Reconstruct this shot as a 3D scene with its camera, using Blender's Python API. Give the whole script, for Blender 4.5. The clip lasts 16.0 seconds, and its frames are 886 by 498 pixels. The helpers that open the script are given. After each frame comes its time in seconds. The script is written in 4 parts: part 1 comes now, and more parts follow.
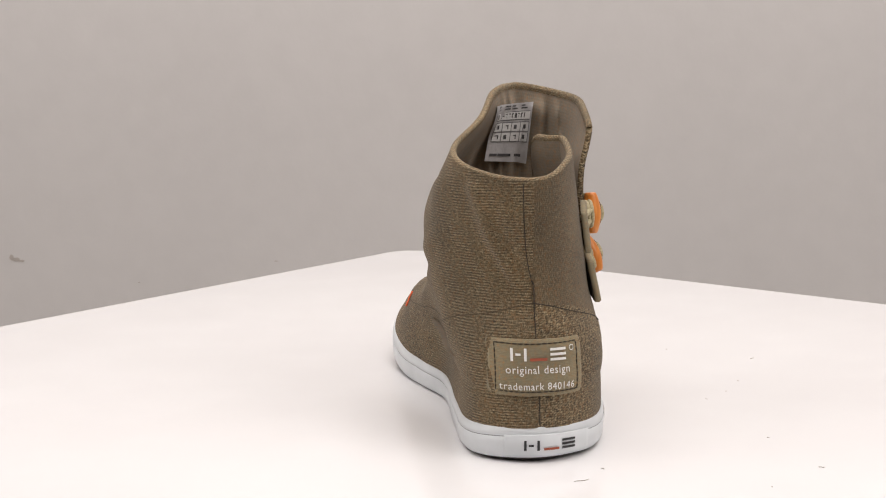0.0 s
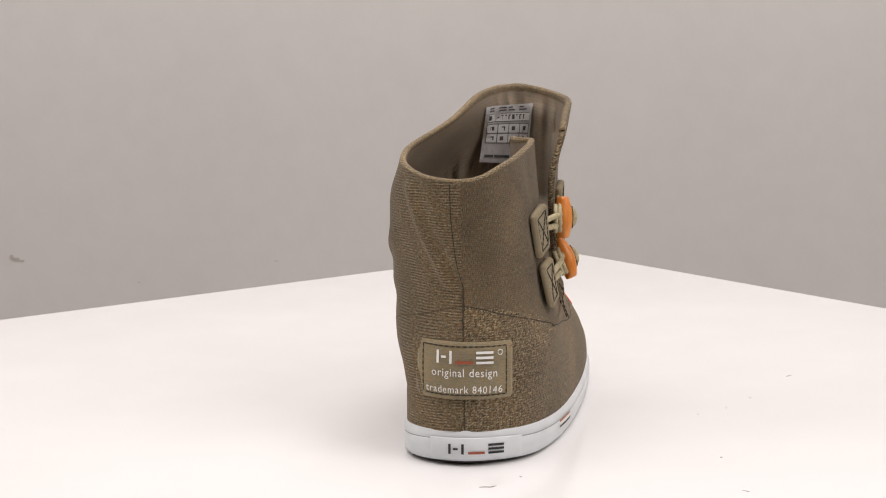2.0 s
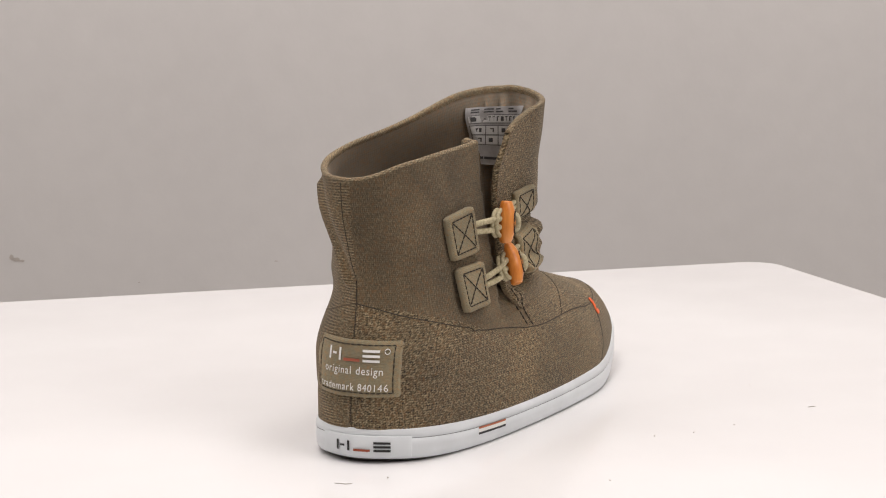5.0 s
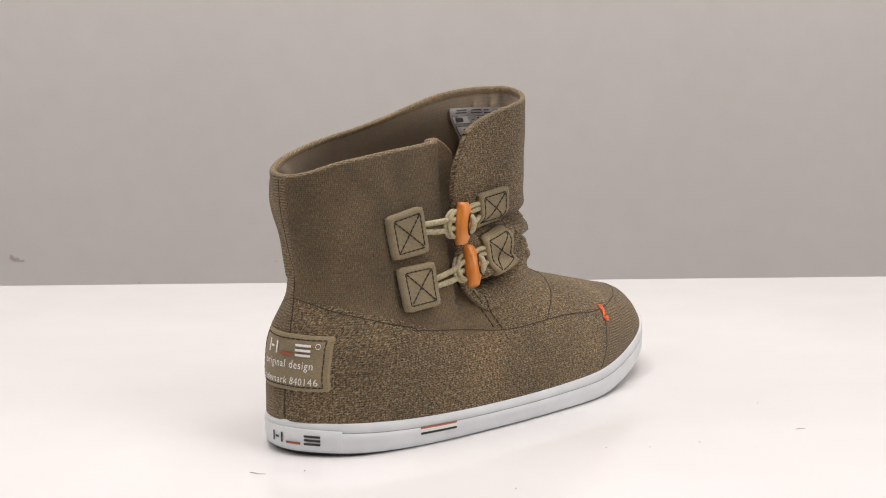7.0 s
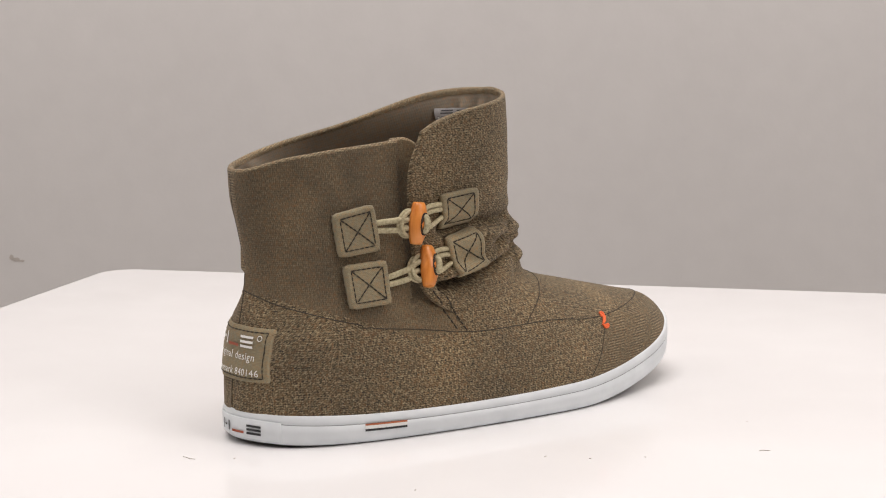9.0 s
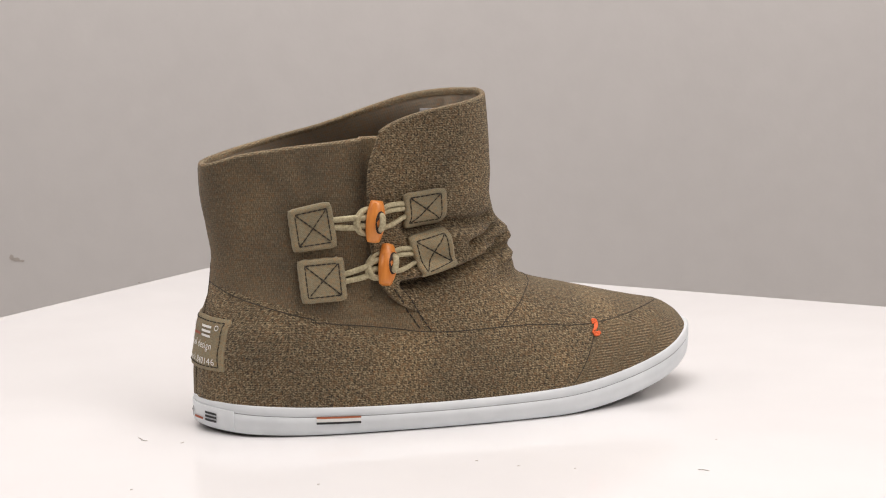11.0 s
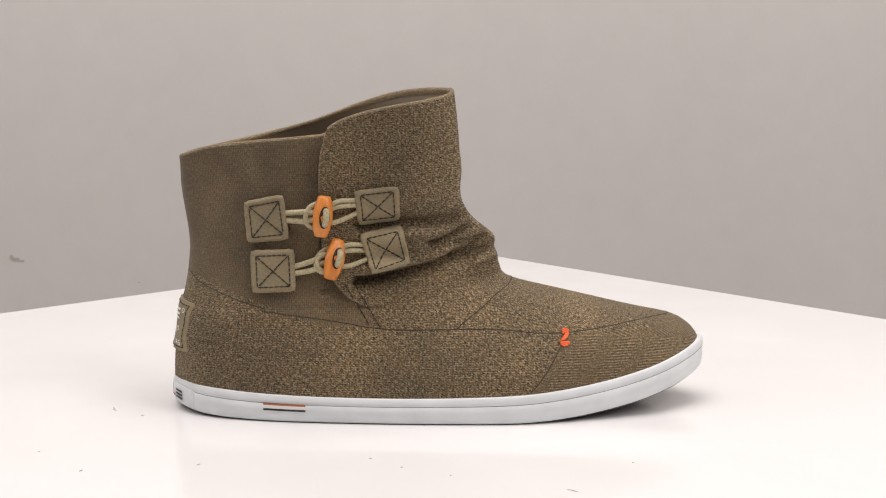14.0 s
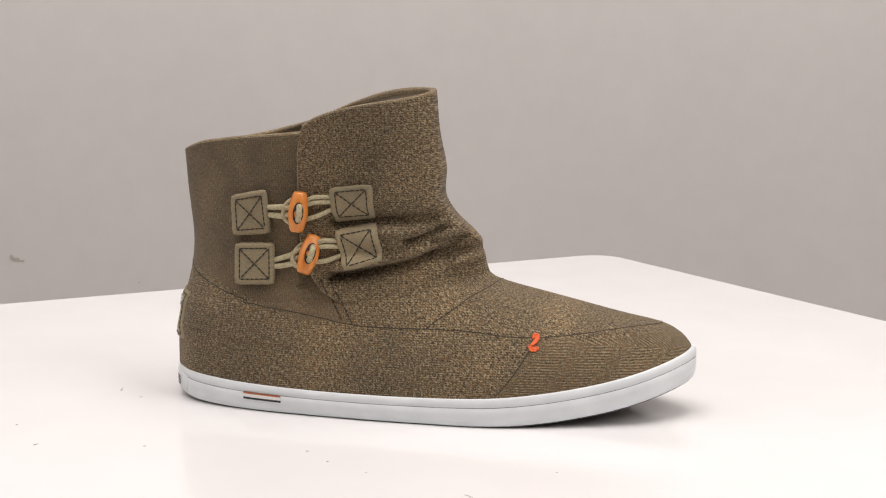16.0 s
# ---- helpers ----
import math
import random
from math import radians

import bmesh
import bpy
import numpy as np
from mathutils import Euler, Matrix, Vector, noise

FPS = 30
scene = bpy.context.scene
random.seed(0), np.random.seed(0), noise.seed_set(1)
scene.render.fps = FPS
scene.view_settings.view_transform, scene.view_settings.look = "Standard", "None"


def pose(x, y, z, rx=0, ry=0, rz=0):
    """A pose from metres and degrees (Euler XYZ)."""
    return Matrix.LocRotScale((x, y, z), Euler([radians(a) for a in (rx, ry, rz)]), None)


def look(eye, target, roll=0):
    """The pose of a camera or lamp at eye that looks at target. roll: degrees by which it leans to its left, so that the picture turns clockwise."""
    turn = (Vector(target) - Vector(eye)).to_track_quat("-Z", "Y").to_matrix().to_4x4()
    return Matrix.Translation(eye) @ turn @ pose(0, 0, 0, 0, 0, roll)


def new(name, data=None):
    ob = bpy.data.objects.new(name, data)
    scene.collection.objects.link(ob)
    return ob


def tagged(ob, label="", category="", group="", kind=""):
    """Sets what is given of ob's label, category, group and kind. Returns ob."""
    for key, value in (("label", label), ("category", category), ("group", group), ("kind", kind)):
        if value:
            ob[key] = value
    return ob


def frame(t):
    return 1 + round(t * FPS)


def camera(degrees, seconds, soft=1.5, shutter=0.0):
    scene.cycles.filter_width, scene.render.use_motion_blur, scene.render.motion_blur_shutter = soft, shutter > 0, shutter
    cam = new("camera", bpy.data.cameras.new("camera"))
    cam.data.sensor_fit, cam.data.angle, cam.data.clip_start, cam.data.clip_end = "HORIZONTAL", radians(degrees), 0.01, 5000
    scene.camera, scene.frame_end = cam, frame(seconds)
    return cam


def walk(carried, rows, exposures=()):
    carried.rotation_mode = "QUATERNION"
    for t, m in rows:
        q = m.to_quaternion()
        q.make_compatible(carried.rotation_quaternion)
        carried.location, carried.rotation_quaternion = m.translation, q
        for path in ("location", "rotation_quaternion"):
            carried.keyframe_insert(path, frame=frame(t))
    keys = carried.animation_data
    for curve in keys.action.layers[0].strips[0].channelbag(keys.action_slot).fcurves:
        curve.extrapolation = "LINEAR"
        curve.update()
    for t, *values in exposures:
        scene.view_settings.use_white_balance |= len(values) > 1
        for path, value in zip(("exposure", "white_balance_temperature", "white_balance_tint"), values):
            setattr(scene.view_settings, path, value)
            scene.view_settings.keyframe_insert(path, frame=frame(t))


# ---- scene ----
from mathutils.bvhtree import BVHTree

# ---- camera ----
cam = camera(28.62, 16.0, soft=1.1)
eye = (0.0, -0.8792, 0.2159)
aim = (eye[0] + -0.00364, eye[1] + 0.98731, eye[2] + -0.15877)
TILT = -0.268
walk(cam, [(0.0, look(eye, aim, TILT)), (16.0, look(eye, aim, TILT))], exposures=[(0.0, -0.03), (4.0, -0.06), (8.0, -0.07), (12.0, -0.02), (16.0, 0.0)])
START_TURN, TURN_RATE = 100.96, -6.919  # degrees, degrees a second


# ---- world and lamps ----
world = bpy.data.worlds.new("studio_world")
scene.world = world
world.use_nodes = True
world.node_tree.nodes["Background"].inputs[0].default_value = (1.0, 0.98, 0.96, 1)
world.node_tree.nodes["Background"].inputs[1].default_value = 0.05


def area_lamp(name, place, target, size, power, colour):
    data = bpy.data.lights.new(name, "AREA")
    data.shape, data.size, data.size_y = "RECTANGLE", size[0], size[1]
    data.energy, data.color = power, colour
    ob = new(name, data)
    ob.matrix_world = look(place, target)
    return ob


# Lamps added out of view; places and powers are set to suit the shading.
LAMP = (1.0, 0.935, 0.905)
area_lamp("unseen_overhead_lamp", (0.05, -0.10, 1.6), (0.02, 0.05, 0), (1.3, 1.0), 24.2, LAMP)
area_lamp("unseen_side_lamp", (1.05, -0.75, 1.15), (0.05, 0.15, 0.05), (0.9, 0.9), 11.0, LAMP)
area_lamp("unseen_side_lamp", (-1.15, -0.25, 1.0), (0.05, 0.0, 0.0), (0.9, 0.9), 6.2, LAMP)


# ---- materials ----
def material(name, colour, rough=0.6, metal=0.0):
    m = bpy.data.materials.new(name)
    m.use_nodes = True
    b = m.node_tree.nodes["Principled BSDF"]
    b.inputs["Base Color"].default_value = (*colour, 1)
    b.inputs["Roughness"].default_value = rough
    b.inputs["Metallic"].default_value = metal
    return m


def node(m, kind, **inputs):
    n = m.node_tree.nodes.new(kind)
    for k, v in inputs.items():
        n.inputs[k.replace("_", " ")].default_value = v
    return n


def wire(m, a, out, b, into):
    m.node_tree.links.new(a.outputs[out], b.inputs[into])


def maths(m, op, a, b=None, c=None):
    n = m.node_tree.nodes.new("ShaderNodeMath")
    n.operation = op
    for i, v in enumerate((a, b, c)):
        if v is None:
            continue
        if isinstance(v, (int, float)):
            n.inputs[i].default_value = v
        else:
            m.node_tree.links.new(v, n.inputs[i])
    return n.outputs[0]


def ramp(m, fac, stops):
    n = m.node_tree.nodes.new("ShaderNodeValToRGB")
    el = n.color_ramp.elements
    while len(el) < len(stops):
        el.new(0.5)
    for e, (p, col) in zip(el, stops):
        e.position, e.color = p, (*col, 1)
    m.node_tree.links.new(fac, n.inputs[0])
    return n.outputs[0]


def mixed(m, fac, a, b, blend="MIX"):
    n = m.node_tree.nodes.new("ShaderNodeMix")
    n.data_type, n.blend_type = "RGBA", blend
    for sock, v in ((n.inputs[0], fac), (n.inputs[6], a), (n.inputs[7], b)):
        if isinstance(v, (int, float)):
            sock.default_value = v
        elif isinstance(v, tuple):
            sock.default_value = (*v, 1)
        else:
            m.node_tree.links.new(v, sock)
    return n.outputs[2]


def grain(m, scale, detail=3.0, coords=None, rough=0.5):
    n = node(m, "ShaderNodeTexNoise", Scale=scale, Detail=detail, Roughness=rough)
    if coords is not None:
        m.node_tree.links.new(coords, n.inputs["Vector"])
    return n.outputs[0]


def object_coords(m):
    return m.node_tree.nodes.new("ShaderNodeTexCoord").outputs["Object"]


def relief(m, height, strength, distance):
    bump = node(m, "ShaderNodeBump", Strength=strength, Distance=distance)
    m.node_tree.links.new(height, bump.inputs["Height"])
    wire(m, bump, "Normal", m.node_tree.nodes["Principled BSDF"], "Normal")


def base_colour(m, socket):
    m.node_tree.links.new(socket, m.node_tree.nodes["Principled BSDF"].inputs["Base Color"])


def woven(name, dark, mid, light, pitch, slub=1.0, depth=0.00025, ribs=(0.62, 0.85), streak=(480, 1500), spread=0.16, patchy=1.0, rib=0.25, wander=2.5, cross=(2100, 900)):
    """A melange weave: ribs and single threads of other shades, in metres of the cloth. ribs: their way across; streak: threads a metre, along and across."""
    m = material(name, mid, 0.92)
    uv = m.node_tree.nodes.new("ShaderNodeTexCoord").outputs["UV"]
    sep = m.node_tree.nodes.new("ShaderNodeSeparateXYZ")
    m.node_tree.links.new(uv, sep.inputs[0])
    x, y = sep.outputs[0], sep.outputs[1]
    k = 2 * math.pi / pitch
    drift = maths(m, "MULTIPLY", grain(m, 210.0, 3.0, uv), wander)  # yarns wander, so ribs never run true for long
    warp = maths(m, "SINE", maths(m, "MULTIPLY_ADD", maths(m, "ADD", maths(m, "MULTIPLY", x, ribs[0]), maths(m, "MULTIPLY", y, ribs[1])), k, drift))
    weft = maths(m, "SINE", maths(m, "MULTIPLY_ADD", y, k * 1.05, drift))
    weave = maths(m, "ADD", maths(m, "MULTIPLY", warp, 0.25), maths(m, "MULTIPLY_ADD", weft, 0.25, 0.5))
    # threads run along the weft and along the warp: noise stretched each way
    threads = []
    for scale, place in (((streak[0], streak[1], 1), (0, 0, 0)), ((cross[0], cross[1], 1), (7.3, 2.1, 0))):
        stretch = m.node_tree.nodes.new("ShaderNodeMapping")
        stretch.inputs["Scale"].default_value = scale
        stretch.inputs["Location"].default_value = place
        m.node_tree.links.new(uv, stretch.inputs["Vector"])
        threads.append(grain(m, 1.0, 2.0, stretch.outputs[0], 0.65))
    both = maths(m, "ADD", maths(m, "MULTIPLY", threads[0], 0.55), maths(m, "MULTIPLY", threads[1], 0.45))
    tone = maths(m, "ADD", both, maths(m, "MULTIPLY_ADD", weave, rib, -0.5 * rib))
    col = ramp(m, tone, [(0.5 - spread, dark), (0.5, mid), (0.5 + spread, light)])
    obj = object_coords(m)
    worn = grain(m, 28.0, 4.0, obj, 0.6)
    hue = grain(m, 520.0, 2.0, obj)
    fleck = grain(m, 900.0, 1.0, obj)
    col = mixed(m, ramp(m, hue, [(0.45, (0, 0, 0)), (0.70, (1, 1, 1))]), col, mixed(m, 0.5, col, tuple(c * f for c, f in zip(mid, (1.3, 0.95, 0.72)))))
    # single blue-grey and rust yarns of the melange
    col = mixed(m, ramp(m, fleck, [(0.60, (0, 0, 0)), (0.72, (0.5, 0.5, 0.5))]), col, tuple(c * f for c, f in zip(mid, (0.88, 0.98, 1.18))))
    col = mixed(m, ramp(m, fleck, [(0.28, (0.5, 0.5, 0.5)), (0.38, (0, 0, 0))]), col, tuple(c * f for c, f in zip(mid, (1.55, 0.95, 0.60))))
    w = 0.22 * patchy
    col = mixed(m, 1.0, col, ramp(m, worn, [(0.3, (1 - w, 1 - 0.95 * w, 1 - 0.88 * w)), (0.7, (1 + 0.86 * w, 1 + 0.75 * w, 1 + 0.58 * w))]), "MULTIPLY")
    base_colour(m, col)
    relief(m, maths(m, "ADD", weave, maths(m, "MULTIPLY", both, slub)), 0.7, depth)
    b = m.node_tree.nodes["Principled BSDF"]
    b.inputs["Sheen Weight"].default_value = 0.05
    b.inputs["Sheen Roughness"].default_value = 0.6
    return m


OLIVE = ((0.018, 0.014, 0.009), (0.125, 0.094, 0.050), (0.345, 0.272, 0.165))
CANVAS = woven("olive_canvas", *OLIVE, 0.00110, streak=(620, 1500), spread=0.115, rib=0.10, wander=6.0, cross=(1250, 500), patchy=1.2)
CANVAS_RIBBED = woven("olive_canvas_ribbed", *OLIVE, 0.00125, ribs=(0.06, 1.0), streak=(500, 2000), spread=0.16, rib=0.17, wander=3.0)
CANVAS_SMOOTH = woven("olive_canvas_smooth", (0.045, 0.034, 0.020), (0.112, 0.085, 0.048), (0.215, 0.168, 0.102), 0.0009, 0.5, 0.00012, ribs=(1.0, 0.0), streak=(2200, 600), spread=0.16, patchy=1.9, rib=0.10)
# Paler rim cloth: wear, and light caught by the fold, put into the colour.
CANVAS_EDGE = woven("olive_canvas_worn_lit_edge", (0.060, 0.046, 0.027), (0.175, 0.136, 0.080), (0.36, 0.29, 0.18), 0.0011, 0.6, 0.0002)
LINING = woven("grey_brown_lining", (0.215, 0.180, 0.132), (0.262, 0.222, 0.168), (0.305, 0.262, 0.203), 0.0007, 0.3, 0.00005, spread=0.25, patchy=0.8)
PATCH = woven("khaki_patch_cloth", (0.180, 0.151, 0.089), (0.240, 0.203, 0.124), (0.300, 0.256, 0.162), 0.0007, 0.3, 0.00006)

THREAD = material("dark_thread", (0.035, 0.028, 0.02), 0.85)
TONAL_THREAD = material("brown_thread", (0.075, 0.056, 0.032), 0.9)
CORD = material("cream_elastic_cord", (0.42, 0.37, 0.24), 0.6)
o = object_coords(CORD)
base_colour(CORD, ramp(CORD, grain(CORD, 900, 2, o), [(0.3, (0.31, 0.262, 0.150)), (0.7, (0.50, 0.437, 0.280))]))
WOOD = material("orange_lacquered_wood", (0.62, 0.21, 0.045), 0.32)
o = object_coords(WOOD)
stretched = WOOD.node_tree.nodes.new("ShaderNodeMapping")
stretched.inputs["Scale"].default_value = (500, 500, 60)
WOOD.node_tree.links.new(o, stretched.inputs["Vector"])
base_colour(WOOD, ramp(WOOD, grain(WOOD, 1.0, 3, stretched.outputs[0]), [(0.3, (0.56, 0.165, 0.022)), (0.7, (0.74, 0.28, 0.06))]))
SLOT_SHADE = material("painted_slot_shade", (0.03, 0.015, 0.008), 0.8)
RUBBER = material("white_rubber", (0.60, 0.63, 0.65), 0.38)
o = object_coords(RUBBER)
base_colour(RUBBER, ramp(RUBBER, grain(RUBBER, 60, 5, o), [(0.3, (0.63, 0.66, 0.68)), (0.7, (0.72, 0.75, 0.77))]))
relief(RUBBER, grain(RUBBER, 700, 3, o), 0.15, 0.0002)
OUTSOLE = material("dark_outsole", (0.045, 0.038, 0.032), 0.8)
GREY_LINE = material("grey_groove", (0.20, 0.205, 0.21), 0.8)
BLACK = material("black_print", (0.02, 0.02, 0.022), 0.5)
WHITE_PRINT = material("white_print", (0.78, 0.77, 0.74), 0.6)
RED_PRINT = material("rust_red_print", (0.33, 0.075, 0.035), 0.6)
ORANGE_PRINT = material("orange_print", (0.45, 0.13, 0.05), 0.5)
ORANGE_THREAD = material("orange_thread", (0.80, 0.14, 0.035), 0.6)
LABEL_CLOTH = material("grey_satin_label", (0.5, 0.49, 0.5), 0.55)
o = object_coords(LABEL_CLOTH)
base_colour(LABEL_CLOTH, ramp(LABEL_CLOTH, grain(LABEL_CLOTH, 160, 3, o), [(0.3, (0.52, 0.51, 0.52)), (0.7, (0.68, 0.67, 0.68))]))
relief(LABEL_CLOTH, grain(LABEL_CLOTH, 220, 2, o), 0.5, 0.0012)
LABEL_INK = material("grey_ink", (0.10, 0.10, 0.105), 0.7)
WHITE_TAPE = material("white_label_field", (0.82, 0.82, 0.82), 0.6)
DIRT = material("brown_grit", (0.42, 0.38, 0.34), 0.9)
PLINTH = material("grey_plinth", (0.4, 0.4, 0.4), 0.7)

BOARD = material("white_laminate", (0.82, 0.815, 0.81), 0.22)
o = object_coords(BOARD)
base_colour(BOARD, ramp(BOARD, grain(BOARD, 6, 5, o), [(0.3, (0.795, 0.785, 0.79)), (0.7, (0.835, 0.83, 0.835))]))
scuffs = maths(BOARD, "MULTIPLY_ADD", grain(BOARD, 25, 6, o), 0.16, 0.06)
BOARD.node_tree.links.new(scuffs, BOARD.node_tree.nodes["Principled BSDF"].inputs["Roughness"])
relief(BOARD, grain(BOARD, 90, 4, o), 0.03, 0.0004)

WALL = material("matt_grey_paint", (0.5, 0.485, 0.47), 0.9)
o = object_coords(WALL)
wall_tone = mixed(WALL, 1.0, ramp(WALL, grain(WALL, 2.2, 6, o), [(0.3, (0.572, 0.553, 0.541)), (0.7, (0.614, 0.594, 0.581))]),
                  ramp(WALL, grain(WALL, 45, 5, o), [(0.3, (0.985, 0.985, 0.985)), (0.7, (1.015, 1.015, 1.015))]), "MULTIPLY")
base_colour(WALL, wall_tone)
relief(WALL, grain(WALL, 160, 4, o), 0.12, 0.001)
SMUDGE = material("brown_smudge", (0.45, 0.41, 0.375), 0.9)
CEILING = material("white_ceiling_paint", (0.75, 0.74, 0.72), 0.9)
base_colour(CEILING, ramp(CEILING, grain(CEILING, 5, 4, object_coords(CEILING)), [(0.3, (0.72, 0.71, 0.69)), (0.7, (0.77, 0.76, 0.74))]))


# ---- mesh helpers ----
def part(name, bm, mat, parent=None, label="", smooth=True):
    me = bpy.data.meshes.new(name)
    bmesh.ops.recalc_face_normals(bm, faces=bm.faces)
    for f in bm.faces:
        f.smooth = smooth
    bm.to_mesh(me)
    bm.free()
    for m in (mat if isinstance(mat, (list, tuple)) else [mat]):
        me.materials.append(m)
    ob = new(name, me)
    if parent is not None:
        ob.parent = parent
    if label:
        tagged(ob, label)
    return ob


def box(bm, lo, hi, bevel=0.0):
    made = bmesh.ops.create_cube(bm, size=1.0)["verts"]
    for v in made:
        v.co = Vector([lo[i] + (v.co[i] + 0.5) * (hi[i] - lo[i]) for i in range(3)])
    if bevel:
        edges = list({e for v in made for e in v.link_edges})
        bmesh.ops.bevel(bm, geom=edges, offset=bevel, segments=3, affect="EDGES", profile=0.5)


def tube(bm, pts, radius, sides=8, closed=False, flat=1.0, normal=None):
    """A round or flattened thread along points."""
    pts = [Vector(p) for p in pts]
    n, rings = len(pts), []
    up = Vector(normal) if normal is not None else None
    for i, p in enumerate(pts):
        a = pts[(i - 1) % n] if closed else pts[max(i - 1, 0)]
        b = pts[(i + 1) % n] if closed else pts[min(i + 1, n - 1)]
        t = (b - a).normalized()
        ref = up if up is not None else (Vector((0, 0, 1)) if abs(t.z) < 0.9 else Vector((1, 0, 0)))
        s = t.cross(ref).normalized()
        r = s.cross(t).normalized()
        end = 1.0 if closed or 0 < i < n - 1 else 0.55
        rings.append([bm.verts.new(p + (s * math.cos(k * 2 * math.pi / sides) + r * flat * math.sin(k * 2 * math.pi / sides)) * radius * end) for k in range(sides)])
    for i in range(n if closed else n - 1):
        a, b = rings[i], rings[(i + 1) % n]
        for k in range(sides):
            bm.faces.new((a[k], a[(k + 1) % sides], b[(k + 1) % sides], b[k]))
    if not closed:
        bm.faces.new(rings[0][::-1])
        bm.faces.new(rings[-1])


def spline(pts, steps=8, closed=False):
    pts = [Vector(p) for p in pts]
    n, out = len(pts), []
    for i in range(n if closed else n - 1):
        a = pts[(i - 1) % n] if closed else pts[max(i - 1, 0)]
        b, c = pts[i], pts[(i + 1) % n]
        d = pts[(i + 2) % n] if closed else pts[min(i + 2, n - 1)]
        for k in range(steps):
            s = k / steps
            out.append(0.5 * (2 * b + (c - a) * s + (2 * a - 5 * b + 4 * c - d) * s * s + (3 * b - a - 3 * c + d) * s ** 3))
    if not closed:
        out.append(pts[-1])
    return out


def table(xs, ys):
    """A smooth curve through a few values."""
    slopes = np.gradient(np.array(ys, float), np.array(xs, float))

    def at(x):
        x = min(max(x, xs[0]), xs[-1])
        i = min(max(int(np.searchsorted(xs, x)) - 1, 0), len(xs) - 2)
        h = xs[i + 1] - xs[i]
        s = (x - xs[i]) / h
        return float((2 * s ** 3 - 3 * s * s + 1) * ys[i] + (s ** 3 - 2 * s * s + s) * h * slopes[i] + (-2 * s ** 3 + 3 * s * s) * ys[i + 1] + (s ** 3 - s * s) * h * slopes[i + 1])
    return at


def ease(a, b, x):
    s = min(max((x - a) / (b - a), 0.0), 1.0)
    return s * s * (3 - 2 * s)


def grid_faces(bm, rows, uv=None, closed=False):
    """Faces between rows of vertices. uv: the same rows of (u, v)."""
    layer = bm.loops.layers.uv.verify()
    made = []
    for j in range(len(rows) - 1):
        n = len(rows[j])
        for i in range(n if closed else n - 1):
            k = (i + 1) % n
            try:
                f = bm.faces.new((rows[j][i], rows[j][k], rows[j + 1][k], rows[j + 1][i]))
            except ValueError:
                continue
            made.append(f)
            if uv:
                for loop, (a, b) in zip(f.loops, ((j, i), (j, k), (j + 1, k), (j + 1, i))):
                    loop[layer].uv = uv[a][b]
    return made


# ---- the room ----
def wall(name, lo, hi, mat, label):
    bm = bmesh.new()
    box(bm, lo, hi)
    return tagged(part(name, bm, mat, smooth=False), label, "wall", kind="structure")


BACK = 0.85
wall_north = wall("wall_north", (-1.9, BACK, -0.75), (1.9, BACK + 0.1, 2.2), WALL, "plain matt grey studio wall with faint smudges")
wall("wall_south", (-1.9, -2.6, -0.75), (1.9, -2.5, 2.2), WALL, "plain matt grey studio wall")
wall("wall_west", (-2.0, -2.6, -0.75), (-1.9, BACK + 0.1, 2.2), WALL, "plain matt grey studio wall")
wall("wall_east", (1.9, -2.6, -0.75), (2.0, BACK + 0.1, 2.2), WALL, "plain matt grey studio wall")
tagged(wall("floor", (-2.0, -2.6, -0.85), (2.0, BACK + 0.1, -0.75), WALL, "plain grey studio floor"), category="floor")
tagged(wall("ceiling", (-2.0, -2.6, 2.2), (2.0, BACK + 0.1, 2.3), CEILING, "plain white studio ceiling"), category="ceiling")


# ---- the turning board ----
def rounded_polygon(corners, radius, steps=12):
    out, n = [], len(corners)
    for i in range(n):
        p = Vector(corners[i])
        a, b = (Vector(corners[i - 1]) - p).normalized(), (Vector(corners[(i + 1) % n]) - p).normalized()
        half = a.angle(b) / 2
        centre = p + (a + b).normalized() * (radius / math.sin(half))
        start = p + a * (radius / math.tan(half)) - centre
        end = p + b * (radius / math.tan(half)) - centre
        sweep = math.atan2(start.x * end.y - start.y * end.x, start.dot(end))
        for k in range(steps + 1):
            c, d = math.cos(sweep * k / steps), math.sin(sweep * k / steps)
            out.append((centre.x + start.x * c - start.y * d, centre.y + start.x * d + start.y * c))
    return out


def meeting(a, b):
    """Where two edges meet, each given by the turn of its normal and its distance from the axle."""
    (a0, d0), (a1, d1) = ((math.radians(t), d) for t, d in (a, b))
    det = math.cos(a0) * math.sin(a1) - math.sin(a0) * math.cos(a1)
    return ((d0 * math.sin(a1) - d1 * math.sin(a0)) / det, (d1 * math.cos(a0) - d0 * math.cos(a1)) / det)


board = new("turntable_board")
tagged(board, "white glossy square display board with rounded corners", "turntable")
bm = bmesh.new()
sides = [(-47.78, 0.3542), (39.61, 0.3220), (124.95, 0.3459), (218.0, 0.3380)]
rim = rounded_polygon([meeting(sides[k], sides[(k + 1) % 4]) for k in range(4)], 0.024)
levels = [(-0.001, 0.0), (-0.0003, -0.0004), (0.0, -0.0012), (0.0, -0.0168), (-0.0012, -0.018)]
rows = []
for d, z in levels:
    rows.append([bm.verts.new((x * (1 + d / 0.3), y * (1 + d / 0.3), z)) for x, y in rim])
grid_faces(bm, rows, closed=True)
bm.faces.new(rows[0])
bm.faces.new(rows[-1][::-1])
part("board_top", bm, BOARD, board, smooth=False)

